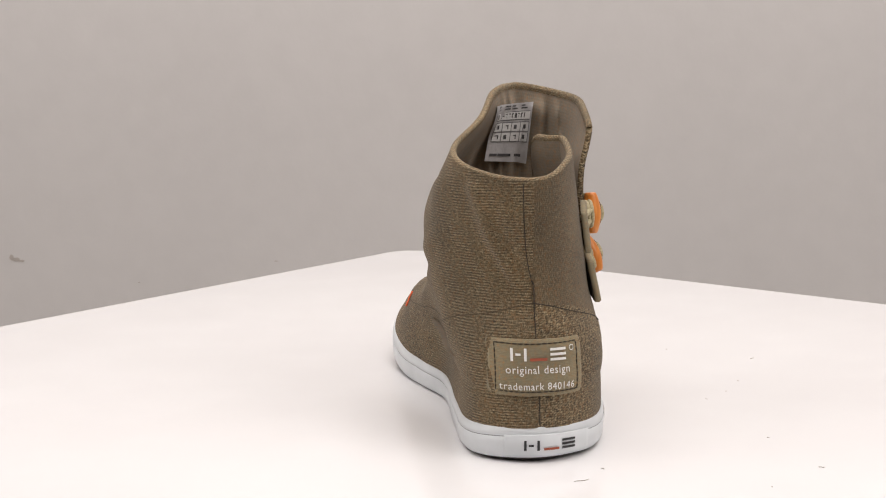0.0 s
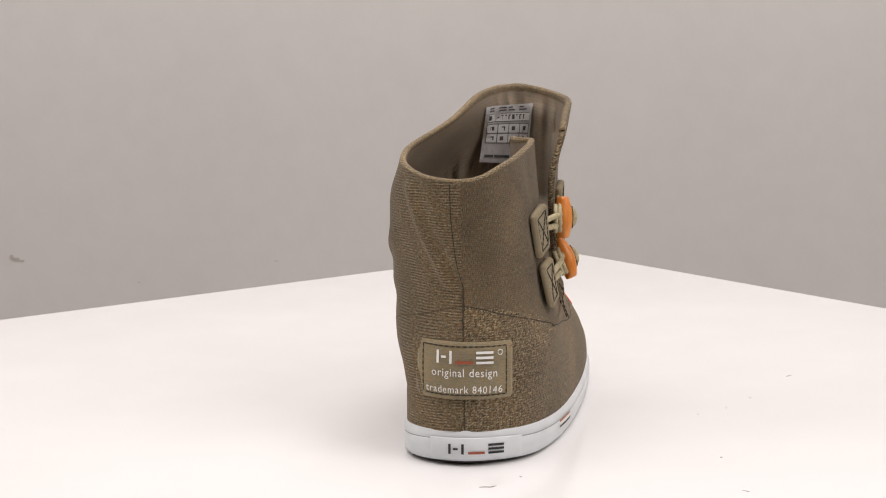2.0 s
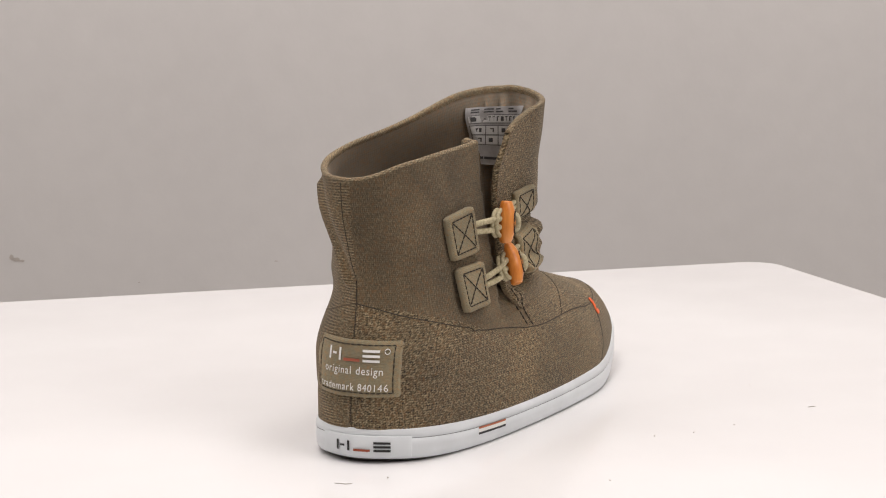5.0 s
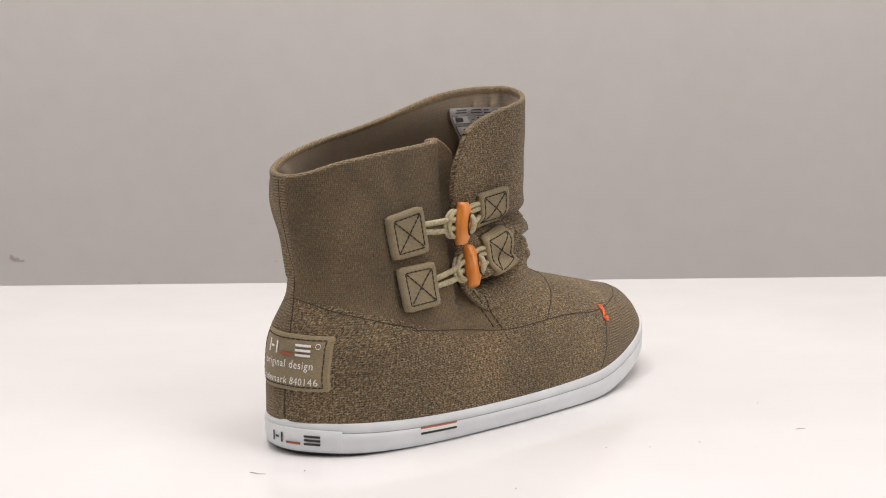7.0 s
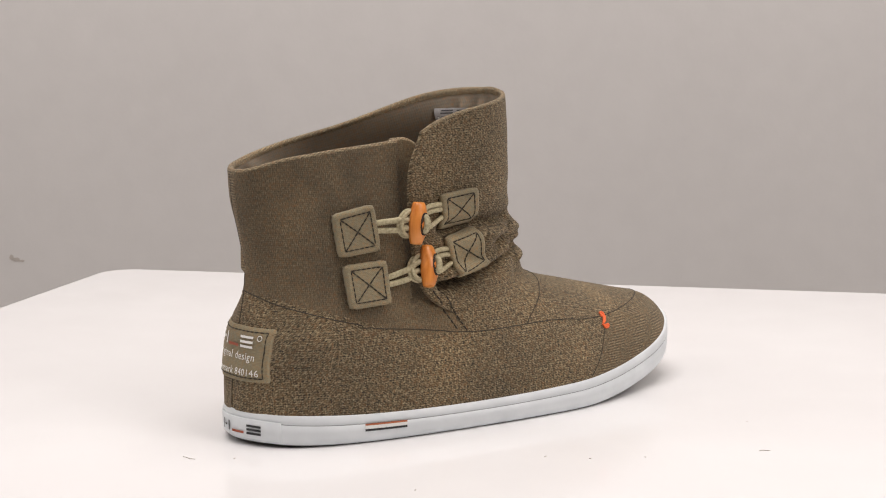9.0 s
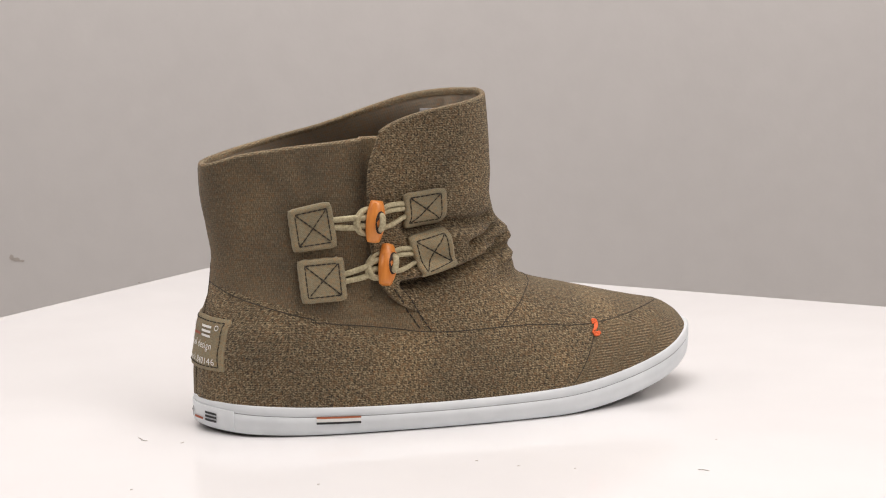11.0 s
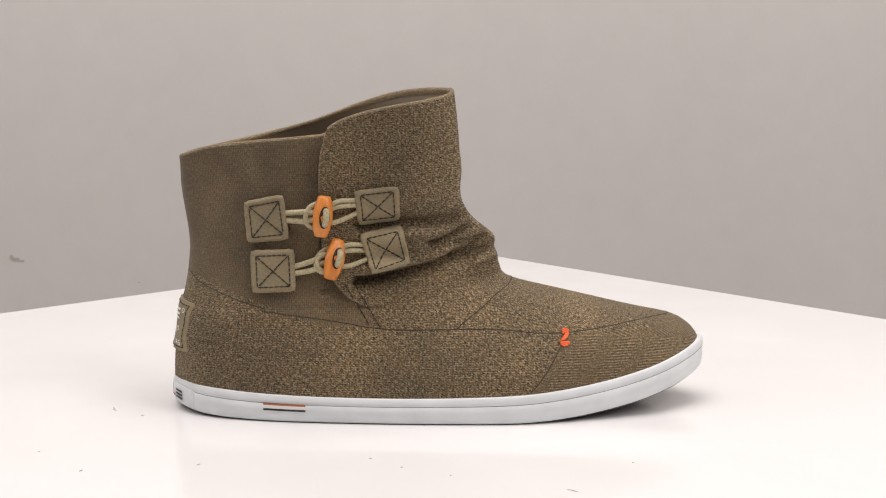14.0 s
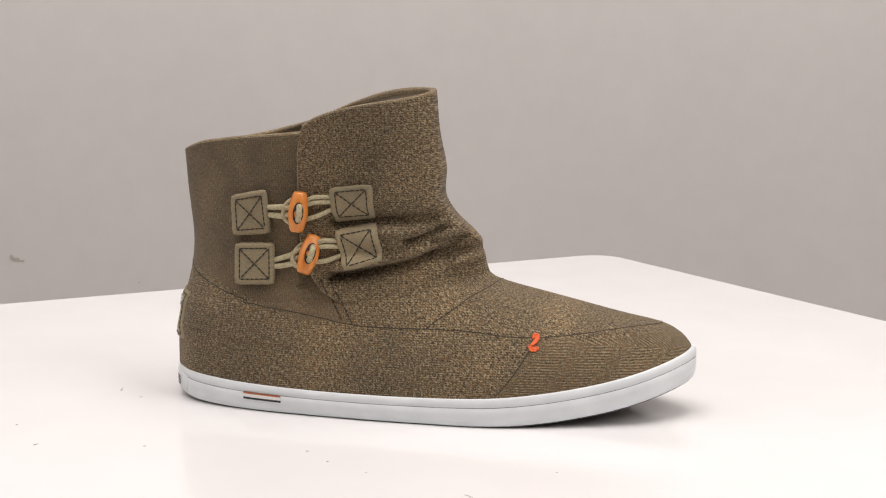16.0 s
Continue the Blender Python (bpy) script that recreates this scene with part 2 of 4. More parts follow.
bm = bmesh.new()
bmesh.ops.create_cone(bm, cap_ends=True, segments=64, radius1=0.16, radius2=0.15, depth=0.73, matrix=Matrix.Translation((0, 0, -0.384)))
tagged(part("plinth", bm, PLINTH), "plain grey round plinth under the turning board", "plinth")

random.seed(5)
for x, y, long, turned in ((-0.0445, -0.1240, 0.0016, 20), (-0.1697, -0.0245, 0.0075, -65), (-0.1947, -0.1005, 0.0012, 0), (0.0386, -0.1798, 0.0050, 150), (-0.1208, -0.1274, 0.0016, 40),
                           (-0.1716, -0.1324, 0.0030, 75), (-0.1543, -0.0381, 0.0020, 30), (-0.0313, -0.1392, 0.0014, 10), (-0.0108, -0.1533, 0.0012, 60), (0.0711, -0.1404, 0.0010, 0)):
    bm = bmesh.new()
    pts = [(s * long, 0.12 * long * math.sin(5 * s + x * 90), 0.0002) for s in (-0.5, -0.2, 0.1, 0.5)]
    tube(bm, pts, 0.00028, 5, flat=0.5)
    crumb = part("grit", bm, DIRT, board)
    crumb.matrix_basis = pose(x, y, 0, 0, 0, turned)


# ---- the shoe: its forms ----
shoe = new("ankle_boot")
tagged(shoe, "olive-brown canvas ankle boot with white rubber sole and two orange toggles", "shoe")

# sole plan, heel first, round by the inner side to the toe and back by the outer side
SOLE_PLAN = [(-0.139, -0.0135), (-0.130, 0.0065), (-0.111, 0.0145), (-0.070, 0.0115), (-0.020, 0.0065), (0.011, 0.0125), (0.042, 0.018), (0.079, 0.0165), (0.1093, 0.003), (0.1268, -0.018),
             (0.1233, -0.036), (0.102, -0.055), (0.0705, -0.066), (0.034, -0.073), (-0.0015, -0.0715), (-0.0415, -0.0665), (-0.086, -0.058), (-0.1176, -0.0465), (-0.132, -0.033)]
outline = [p.to_2d() for p in spline([(x, y, 0) for x, y in SOLE_PLAN], 14, closed=True)]


def outward(pts):
    n, out = len(pts), []
    for i in range(n):
        t = pts[(i + 1) % n] - pts[i - 1]
        out.append(Vector((-t.y, t.x)).normalized())
    return out


outline_out = outward(outline)


def sole_low(x):
    return 1.63 * max(0.0, x - 0.025) ** 2 + 0.75 * max(0.0, -0.09 - x) ** 2


sole_rise = table([-0.14, -0.11, -0.05, 0.0, 0.05, 0.10, 0.13], [0.0150, 0.0140, 0.0126, 0.0130, 0.0146, 0.0150, 0.0152])


def sole_top(x):
    return sole_low(x) + sole_rise(x)


def ring_rows(levels):
    """Rings round the sole: levels of (outward, height share)."""
    return [[(p.x + n.x * d, p.y + n.y * d, sole_low(p.x + n.x * d) + h * sole_rise(p.x)) for p, n in zip(outline, outline_out)] for d, h in levels]


# half widths of the sole plan about the ridge line
ridge = table([-0.14, -0.06, 0.0, 0.05, 0.10, 0.13], [-0.0130, -0.0145, -0.0205, -0.0235, -0.0225, -0.0205])
plan_x = np.array([p.x for p in outline])
plan_y = np.array([p.y for p in outline])
turn_at = int(np.argmax(plan_x))
heel_at = int(np.argmin(plan_x))


def sole_half(x, side):
    """side +1: inner side of the foot, -1: outer side."""
    n = len(plan_x)
    idx = [(heel_at + k) % n for k in range((turn_at - heel_at) % n + 1)] if side > 0 else [(turn_at + k) % n for k in range((heel_at - turn_at) % n + 1)]
    xs, ys = plan_x[idx], plan_y[idx]
    if side < 0:
        xs, ys = xs[::-1], ys[::-1]
    if x <= xs[0] or x >= xs[-1]:
        return 0.0
    return max(0.0, side * (float(np.interp(x, xs, ys)) - ridge(x)) - 0.0012)


half_in = [sole_half(-0.14 + 0.0005 * i, 1) for i in range(550)]
half_out = [sole_half(-0.14 + 0.0005 * i, -1) for i in range(550)]


def plan_half(x, side):
    f = (x + 0.14) / 0.0005
    i = min(max(int(f), 0), 548)
    h = half_in if side > 0 else half_out
    return h[i] + (h[i + 1] - h[i]) * min(max(f - i, 0), 1)


front_of = table([0.012, 0.031, 0.034, 0.038, 0.0425, 0.0455, 0.0490, 0.0550, 0.0625, 0.070, 0.0765, 0.084, 0.092, 0.101, 0.118, 0.137, 0.156],
                 [0.1262, 0.1258, 0.1240, 0.1200, 0.1110, 0.0980, 0.0830, 0.0580, 0.0300, 0.0240, 0.0228, 0.0205, 0.0120, 0.0055, 0.0045, 0.0025, 0.0010])
heel_of = table([0.012, 0.027, 0.040, 0.054, 0.065, 0.0766, 0.094, 0.108, 0.125], [-0.1388, -0.1382, -0.1362, -0.1335, -0.1308, -0.1295, -0.1308, -0.1325, -0.1340])
wide_out = table([0.012, 0.03, 0.045, 0.062, 0.085, 0.105, 0.133, 0.156], [0.090, 0.058, 0.0455, 0.0405, 0.0360, 0.0325, 0.0295, 0.0290])
wide_in = table([0.012, 0.03, 0.045, 0.062, 0.085, 0.105, 0.133, 0.156], [0.090, 0.052, 0.0425, 0.0390, 0.0390, 0.0375, 0.0345, 0.0340])
blunt = table([0.012, 0.045, 0.062, 0.078, 0.10, 0.156], [2.3, 2.0, 1.9, 1.9, 2.8, 3.0])
MID = -0.064


def skew(x, z):
    """The leg opening is twisted outwards at the front."""
    return 0.016 * ease(0.078, 0.104, z) * ease(-0.085, 0.0, x)


def centre(x, z):
    return ridge(x) - skew(x, z)


def half_width(x, z, side):
    if side > 0:
        c = wide_in(z) - 0.019 * ease(0.110, 0.148, z) * ease(-0.108, -0.050, x) + skew(x, z) * (1 - ease(0.092, 0.125, z))
    else:
        c = wide_out(z) - skew(x, z)
    if x > MID:
        s = min((x - MID) / (front_of(z) - MID), 1.0)
        n = blunt(z)
    else:
        s = min((MID - x) / (MID - heel_of(z)), 1.0)
        n = 2.3 - (0.60 * ease(0.045, 0.07, z) * (1 - ease(0.088, 0.118, z)) + 0.1 if side > 0 else 0.35 * ease(0.045, 0.07, z))
    c *= (1 - s ** n) ** (1 / n)
    b = plan_half(MID + (x - MID) * (0.986 if x > MID else 0.994), side) + skew(x, z)
    if b <= 1e-6 or c <= 1e-6:
        return 0.0
    if z > 0.03:  # above the toe and heel turn the sole plan only limits the width
        b += (z - 0.03) * 0.35
    w = (b ** -8 + c ** -8) ** -0.125
    if side > 0:  # the heel counter is pressed in on the inner side
        w -= 0.0017 * ease(0.026, 0.042, z) * ease(0.128, 0.112, z) * ease(-0.085, -0.112, x) * min(1.0, w / 0.008)
    return w


# creases and folds of the outer side: centre line as (x, z), depth, breadth
CREASES = [([(-0.047, 0.0668), (-0.036, 0.0682), (-0.027, 0.0702), (-0.011, 0.0738), (0.005, 0.0780), (0.0135, 0.0825), (0.019, 0.0860)], 0.0085, 0.0021),
           ([(-0.045, 0.0932), (-0.024, 0.0945), (-0.0085, 0.0936), (0.004, 0.0950), (0.012, 0.0972)], 0.0062, 0.0036),
           ([(-0.0115, 0.0838), (-0.0005, 0.0872), (0.009, 0.0905)], 0.0072, 0.0018),
           ([(-0.0005, 0.0834), (0.009, 0.0835), (0.016, 0.0855)], 0.0044, 0.0016),
           ([(0.006, 0.0750), (0.0128, 0.0782), (0.020, 0.0800)], 0.0048, 0.0015),
           ([(0.018, 0.0712), (0.027, 0.0728)], 0.0022, 0.0018)]
SWELLS = [([(-0.044, 0.0725), (-0.020, 0.0760), (-0.006, 0.0785)], 0.0046, 0.0030),
          ([(-0.050, 0.0610), (-0.018, 0.0630), (0.000, 0.0668)], 0.0020, 0.0036),
          ([(-0.020, 0.0888), (-0.006, 0.0908)], 0.0028, 0.0024),
          ([(0.006, 0.0925), (0.014, 0.0900), (0.020, 0.0890)], 0.0030, 0.0024),
          ([(0.006, 0.0795), (0.013, 0.0815), (0.020, 0.0832)], 0.0014, 0.0018),
          ([(0.010, 0.0725), (0.020, 0.0752), (0.026, 0.0765)], 0.0024, 0.0020)]


# how far the folds roll out over the instep, by height
FRONT_ROLL = table([0.066, 0.071, 0.0745, 0.0775, 0.081, 0.085, 0.090, 0.095, 0.100], [0.0, 0.0010, 0.0014, -0.0010, 0.0014, 0.0026, 0.0016, -0.0004, 0.0])


# soft folds of the inner side
INNER_FOLDS = [([(-0.125, 0.112), (-0.100, 0.100), (-0.070, 0.086), (-0.040, 0.078)], 0.0010, 0.0045), ([(-0.120, 0.100), (-0.095, 0.088), (-0.060, 0.076)], -0.0005, 0.0040),
               ([(-0.110, 0.082), (-0.070, 0.068), (-0.020, 0.064)], 0.0009, 0.0045)]


def line_gap(x, z, line):
    best = 9.0
    for (ax, az), (bx, bz) in zip(line, line[1:]):
        dx, dz = bx - ax, bz - az
        s = min(max(((x - ax) * dx + (z - az) * dz) / (dx * dx + dz * dz), 0), 1)
        best = min(best, math.hypot(x - ax - s * dx, z - az - s * dz))
    return best


flare = table([0.044, 0.060, 0.078, 0.090, 0.106, 0.121, 0.135, 0.150], [0.0004, 0.0012, 0.0035, 0.0052, 0.0068, 0.0092, 0.0140, 0.0165])


def swell(theta, x, z, side, flap=True):
    """How far the cloth stands off its plain form."""
    d = 0.0
    if theta < 20:
        front = ease(0.034, 0.022, x)
        for line, depth, breadth in CREASES:
            g = line_gap(x, z, line)
            if g < 4 * breadth:
                d -= depth * math.exp(-(g / breadth) ** 2) * front
        for line, high, breadth in SWELLS:
            g = line_gap(x, z, line)
            if g < 4 * breadth:
                d += high * math.exp(-(g / breadth) ** 2) * front
        d *= ease(-5, -30, theta)
        d += 0.8 * FRONT_ROLL(z) * ease(8, -14, theta) * ease(-80, -50, theta)
        if flap:
            d += flare(z) * ease(0, -62, theta) * ease(0.043, 0.047, z)
    soft = noise.noise(Vector((x * 32, side * 3.1 + 0.6 * math.sin(math.radians(theta)), z * 32)))
    d += (0.0017 if side > 0 else 0.0011) * soft * ease(0.02, 0.05, z)
    if side > 0:  # a soft slanting fold on the inner side behind the ankle
        if x < -0.09:
            g = line_gap(centre(x, z) + half_width(x, z, side), z, [(0.011, 0.118), (0.004, 0.097), (-0.006, 0.078)])
            d += 0.0017 * math.exp(-(g / 0.0022) ** 2) - 0.0008 * math.exp(-((g - 0.0045) / 0.0022) ** 2)
        for line, high, breadth in INNER_FOLDS:
            g = line_gap(x, z, line)
            if g < 4 * breadth:
                d += high * math.exp(-(g / breadth) ** 2) * ease(-0.120, -0.096, x)
    return d


# rim: height of the free edge along the ring
rim_inner = table([-0.135, -0.115, -0.091, -0.068, -0.045, -0.027, -0.010, 0.002], [0.1222, 0.1255, 0.1302, 0.1365, 0.1460, 0.1518, 0.1543, 0.1545])
rim_back = table([-0.135, -0.122, -0.106, -0.079, -0.060, -0.052, -0.046, -0.040], [0.1222, 0.1270, 0.1298, 0.1325, 0.1338, 0.1330, 0.1290, 0.1200])
rim_flap = table([-0.066, -0.0625, -0.060, -0.0555, -0.048, -0.038, -0.025, -0.009, 0.002], [0.1340, 0.1362, 0.1383, 0.1410, 0.1440, 0.1468, 0.1493, 0.1518, 0.1545])
base_slope = table([0.0, 0.25, 0.45, 0.62, 0.80, 1.0], [0.0145, 0.034, 0.050, 0.062, 0.090, 0.1222])   # heel height by level
base_front = table([0.0, 0.10, 0.22, 0.32, 0.45, 0.56, 0.62, 0.70, 0.80, 0.90, 1.0], [0.0305, 0.0365, 0.0430, 0.0475, 0.0560, 0.0640, 0.0720, 0.0860, 0.1060, 0.1300, 0.1545])
flap_end = table([0.0, 0.40, 0.46, 0.52, 0.58, 0.64, 0.72, 0.80, 0.88, 0.93, 0.97, 1.0], [-0.0405, -0.0405, -0.0415, -0.0480, -0.0540, -0.0590, -0.0625, -0.0635, -0.0640, -0.0638, -0.0626, -0.0600])
panel_end = table([0.0, 0.40, 0.46, 0.55, 1.0], [-0.0405, -0.0405, -0.0415, -0.0430, -0.0440])


def turn_of(x, level):
    return math.degrees(math.acos(min((x - MID) / (front_of(base_front(level)) - MID), 1.0)))


def level_height(level, x, theta):
    zh, zf = base_slope(level), base_front(level)
    xf = front_of(zf)
    xh = heel_of(zh)
    s = min(max((x - xh) / (xf - xh), 0), 1)
    plain = zh + (zf - zh) * s
    low = sole_top(x) - 0.0012 + (plain - (0.0145 + (0.0305 - 0.0145) * s)) * 1.0
    end = sole_top(xf) - 0.0012 + zf - 0.0305
    low += (zf - end) * s ** 5
    k = ease(0.0, 0.35, level)
    z = low * (1 - k) + plain * k
    if level > 0.55:  # lean towards the cut edge
        if theta > 180:
            edge = rim_back(x)
        elif theta > 0:
            edge = rim_inner(x)
        else:
            edge = rim_flap(x)
        top = 0.1222 + (0.1545 - 0.1222) * min(max((x + 0.134) / 0.134, 0), 1)
        z += (edge - top) * ((level - 0.55) / 0.45) ** 1.6
    return z


def upper_point(level, theta, inset=0.0, lift=0.0):
    """A place on the cloth. theta: 0 front, 90 inner side, 180 heel, 270 outer side of the back panel, below 0 the front flap."""
    c, sn = math.cos(math.radians(theta)), math.sin(math.radians(theta))
    side = 1 if sn >= 0 else -1
    zf, zh = base_front(level), base_slope(level)
    # the ring's own ends
    xf, xh = front_of(zf), heel_of(zh)
    x = MID + (xf - MID) * c if c > 0 else MID + (MID - xh) * c
    z = level_height(level, x, theta)
    w = half_width(x, z, side)
    return x, z, side, w


def upper_ring(level, inset=0.0):
    t0, t1 = 360 - turn_of(panel_end(level), level), -turn_of(flap_end(level), level)
    n = 330
    flat = []
    for i in range(n + 1):
        th = t0 + (t1 - t0) * i / n
        x, z, side, w = upper_point(level, th)
        flat.append((th, x, centre(x, z) + side * w, z, side))
    out = []
    for i, (th, x, y, z, side) in enumerate(flat):
        a, b = flat[max(i - 1, 0)], flat[min(i + 1, n)]
        t = Vector((b[1] - a[1], b[2] - a[2], 0))
        nrm = Vector((-t.y, t.x, 0)).normalized() if t.length > 1e-9 else Vector((1, 0, 0))
        d = swell(th, x, z, side) if th <= 180 else swell(th - 360, x, z, side, level < 0.47)
        if th > 270 and level > 0.5:  # the tucked end of the back panel curls in
            d -= 0.0100 * ease(-0.088, -0.046, x) * ease(0.5, 0.66, level)
        out.append(Vector((x, y, z)) + nrm * (d - inset))
    return out


LEVELS = [0.12 * (k / 18) for k in range(18)] + [0.12 + 0.42 * (k / 56) for k in range(56)] + [0.54 + 0.46 * (k / 84) for k in range(85)]


def ring_lengths(ring):
    at, out = 0.0, []
    for a, b in zip([ring[0]] + ring, ring):
        at += (b - a).length
        out.append(at)
    shift = out[len(out) // 3]
    return [v - shift for v in out]


outer = [upper_ring(v) for v in LEVELS]
for _ in range(2):  # cloth rounds off its folds towards the front
    eased = [list(ring) for ring in outer]
    for j in range(1, len(outer) - 1):
        if not 0.5 < LEVELS[j] < 0.86:
            continue
        for i in range(1, len(outer[j]) - 1):
            p = outer[j][i]
            if p.x > -0.003 and p.y < 0.0:
                k = 0.5 * ease(-0.003, 0.009, p.x)
                eased[j][i] = p.lerp((outer[j - 1][i] + outer[j + 1][i] + outer[j][i - 1] + outer[j][i + 1]) / 4, k)
    outer = eased
uv_rows, climbs = [], [0.0] * len(outer[0])
for j, ring in enumerate(outer):
    if j:
        climbs = [c + (a - b).length for c, a, b in zip(climbs, ring, outer[j - 1])]
    uv_rows.append(list(zip(ring_lengths(ring), climbs)))
climb = 0.0
bm = bmesh.new()
rows = [[bm.verts.new(p) for p in ring] for ring in outer]
# rolled edge: over the top and a hem down inside
hem_uv = list(uv_rows)
inner_top = upper_ring(1.0, 0.0030)
for share, lift, dz in ((0.12, 0.0008, 0), (0.5, 0.0013, 0), (0.88, 0.0008, 0), (1.0, 0.0, 0)):
    climb += 0.0008
    rows.append([bm.verts.new(a.lerp(b, share) + Vector((0, 0, lift))) for a, b in zip(outer[-1], inner_top)])
    hem_uv.append([(s, c + climb) for s, c in uv_rows[-1]])
for v in (0.997, 0.992):
    climb += 0.002
    rows.append([bm.verts.new(p) for p in upper_ring(v, 0.0031)])
    hem_uv.append([(s, c + climb) for s, c in uv_rows[-1]])
faces = grid_faces(bm, rows, hem_uv)
top_row = len(outer) - 1
for index in (0, -1):
    bm.faces.new([rows[k][index] for k in range(top_row, top_row + 5)])
# cloth grain: the apron lies flat, the outer side follows length and height, the rest the way round
bm.normal_update()
bm.faces.index_update()
layer = bm.loops.layers.uv.verify()
for f in faces[:(len(outer) - 1) * 330]:
    c = f.calc_center_median()
    if abs(f.normal.z) > 0.62 and c.x > 0.0 and c.z < 0.068:
        for loop in f.loops:
            loop[layer].uv = (loop.vert.co.x, loop.vert.co.y)
    elif c.y < ridge(c.x) - 0.008 and c.x > -0.105:
        for loop in f.loops:
            loop[layer].uv = (loop.vert.co.x + 0.3, loop.vert.co.z)
    else:
        for loop in f.loops:
            loop[layer].uv = (loop[layer].uv.x, loop.vert.co.z)
for f in faces:  # the pieces of the upper are cut on different grains
    c = f.calc_center_median()
    if f.index >= (len(outer) - 1) * 330:
        f.material_index = 3
    elif c.x > 0.052 - (0.0385 - c.z) * 0.72 and c.z < 0.0405 and c.y < ridge(c.x):
        f.material_index = 1
    elif c.y > -0.0125 and c.x < 0.0:
        f.material_index = 1
    elif c.x < -0.036 and c.z > 0.046 + max(0.0, -0.063 - c.x) * 0.33 and f.index % 330 < 150:
        f.material_index = 2
upper = part("upper", bm, [CANVAS, CANVAS_RIBBED, CANVAS_SMOOTH, CANVAS_EDGE], shoe, "olive-brown melange canvas upper")

bm = bmesh.new()
inside_levels = [0.5 + 0.496 * k / 40 for k in range(41)]
inside = [upper_ring(v, 0.0026 if v < 0.94 else 0.0029) for v in inside_levels]
for ring, v in zip(inside, inside_levels):  # the lining hangs in small pleats at the front
    for k, p in enumerate(ring):
        pull = ease(-0.03, -0.008, p.x) * ease(0.992, 0.95, v)
        p.x -= 0.0024 * pull * (1 + math.sin(p.y * 760 + 2.6 * math.sin(p.y * 230) + 3 * v))
rows = [[bm.verts.new(p) for p in ring] for ring in inside]
uvs = [[(s, v * 0.1) for s in ring_lengths(ring)] for ring, v in zip(inside, inside_levels)]
grid_faces(bm, rows, uvs)
lining = part("lining", bm, LINING, shoe, "grey-brown cotton lining")

# thickness of the two free ends
for index, name in ((-1, "flap_edge"), (0, "panel_edge")):
    bm = bmesh.new()
    edge_levels = [v for v in LEVELS if v >= 0.46]
    a_row, m_row, b_row = [], [], []
    for v in edge_levels:
        ra, rb = outer[LEVELS.index(v)], upper_ring(v, 0.0030)
        a, b = ra[index], rb[index]
        t = (ra[index] - ra[index - 1 if index else 1]).normalized()
        a_row.append(bm.verts.new(a))
        m_row.append(bm.verts.new((a + b) / 2 + t * 0.0012))
        b_row.append(bm.verts.new(b))
    grid_faces(bm, [a_row, m_row, b_row], [[(0.001 * i, 0.001 * k) for k in range(len(edge_levels))] for i in range(3)])
    part(name, bm, CANVAS, shoe)

# insole
bm = bmesh.new()
ring = [bm.verts.new((p.x, p.y, 0.040 if p.z > 0.04 else p.z + 0.012)) for p in upper_ring(0.52, 0.002)[:-1]]
mid_v = bm.verts.new((-0.06, -0.015, 0.038))
for a, b in zip(ring, ring[1:] + ring[:1]):
    bm.faces.new((a, b, mid_v))
part("insole", bm, LINING, shoe)

# ---- the sole ----
bm = bmesh.new()
levels = [(-0.0045, 0.03), (-0.0014, 0.035), (-0.0004, 0.10), (0.0, 0.25), (0.0002, 0.45), (0.0002, 0.675), (-0.0001, 0.685), (-0.0001, 0.695), (0.0002, 0.705), (0.0001, 0.85), (-0.0003, 0.95), (-0.0010, 1.0), (-0.0030, 1.0), (-0.006, 0.96)]
rows = [[bm.verts.new(p) for p in ring] for ring in ring_rows(levels)]
grid_faces(bm, rows, closed=True)
sole = part("sole", bm, RUBBER, shoe, "white rubber sidewall of the sole")
bm = bmesh.new()
rows = [[bm.verts.new(p) for p in ring] for ring in ring_rows([(-0.0012, 0.10), (-0.0022, 0.0), (-0.0046, -0.02), (-0.009, -0.02)])]
for row in rows[2:]:
    for v in row:
        if v.co.x < 0.0:
            v.co.z = 0.0002
grid_faces(bm, rows, closed=True)
bm.faces.new(rows[-1])
part("outsole", bm, OUTSOLE, shoe, "dark rubber underside of the sole")
bm = bmesh.new()
tube(bm, ring_rows([(-0.00006, 0.690)])[0], 0.00018, 5, closed=True)
part("groove_line", bm, GREY_LINE, sole)


def sole_spot(x_or_s, share, lift, start, side):
    """A place on the sidewall, a way along the plan from its point nearest to start."""
    n = len(outline)
    i = min(range(n), key=lambda k: (outline[k] - Vector(start)).length)
    step = 1 if side > 0 else -1
    left = x_or_s
    if left < 0:
        left, step = -left, -step
    while True:
        gap = (outline[(i + step) % n] - outline[i]).length
        if left <= gap:
            f = left / gap
            p = outline[i].lerp(outline[(i + step) % n], f)
            nn = outline_out[i].lerp(outline_out[(i + step) % n], f)
            break
        left -= gap
        i = (i + step) % n
    bulge = 0.0002 if 0.2 < share < 0.9 else -0.0004
    q = p + nn * (bulge + lift)
    return Vector((q.x, q.y, sole_low(p.x) + share * sole_rise(p.x)))


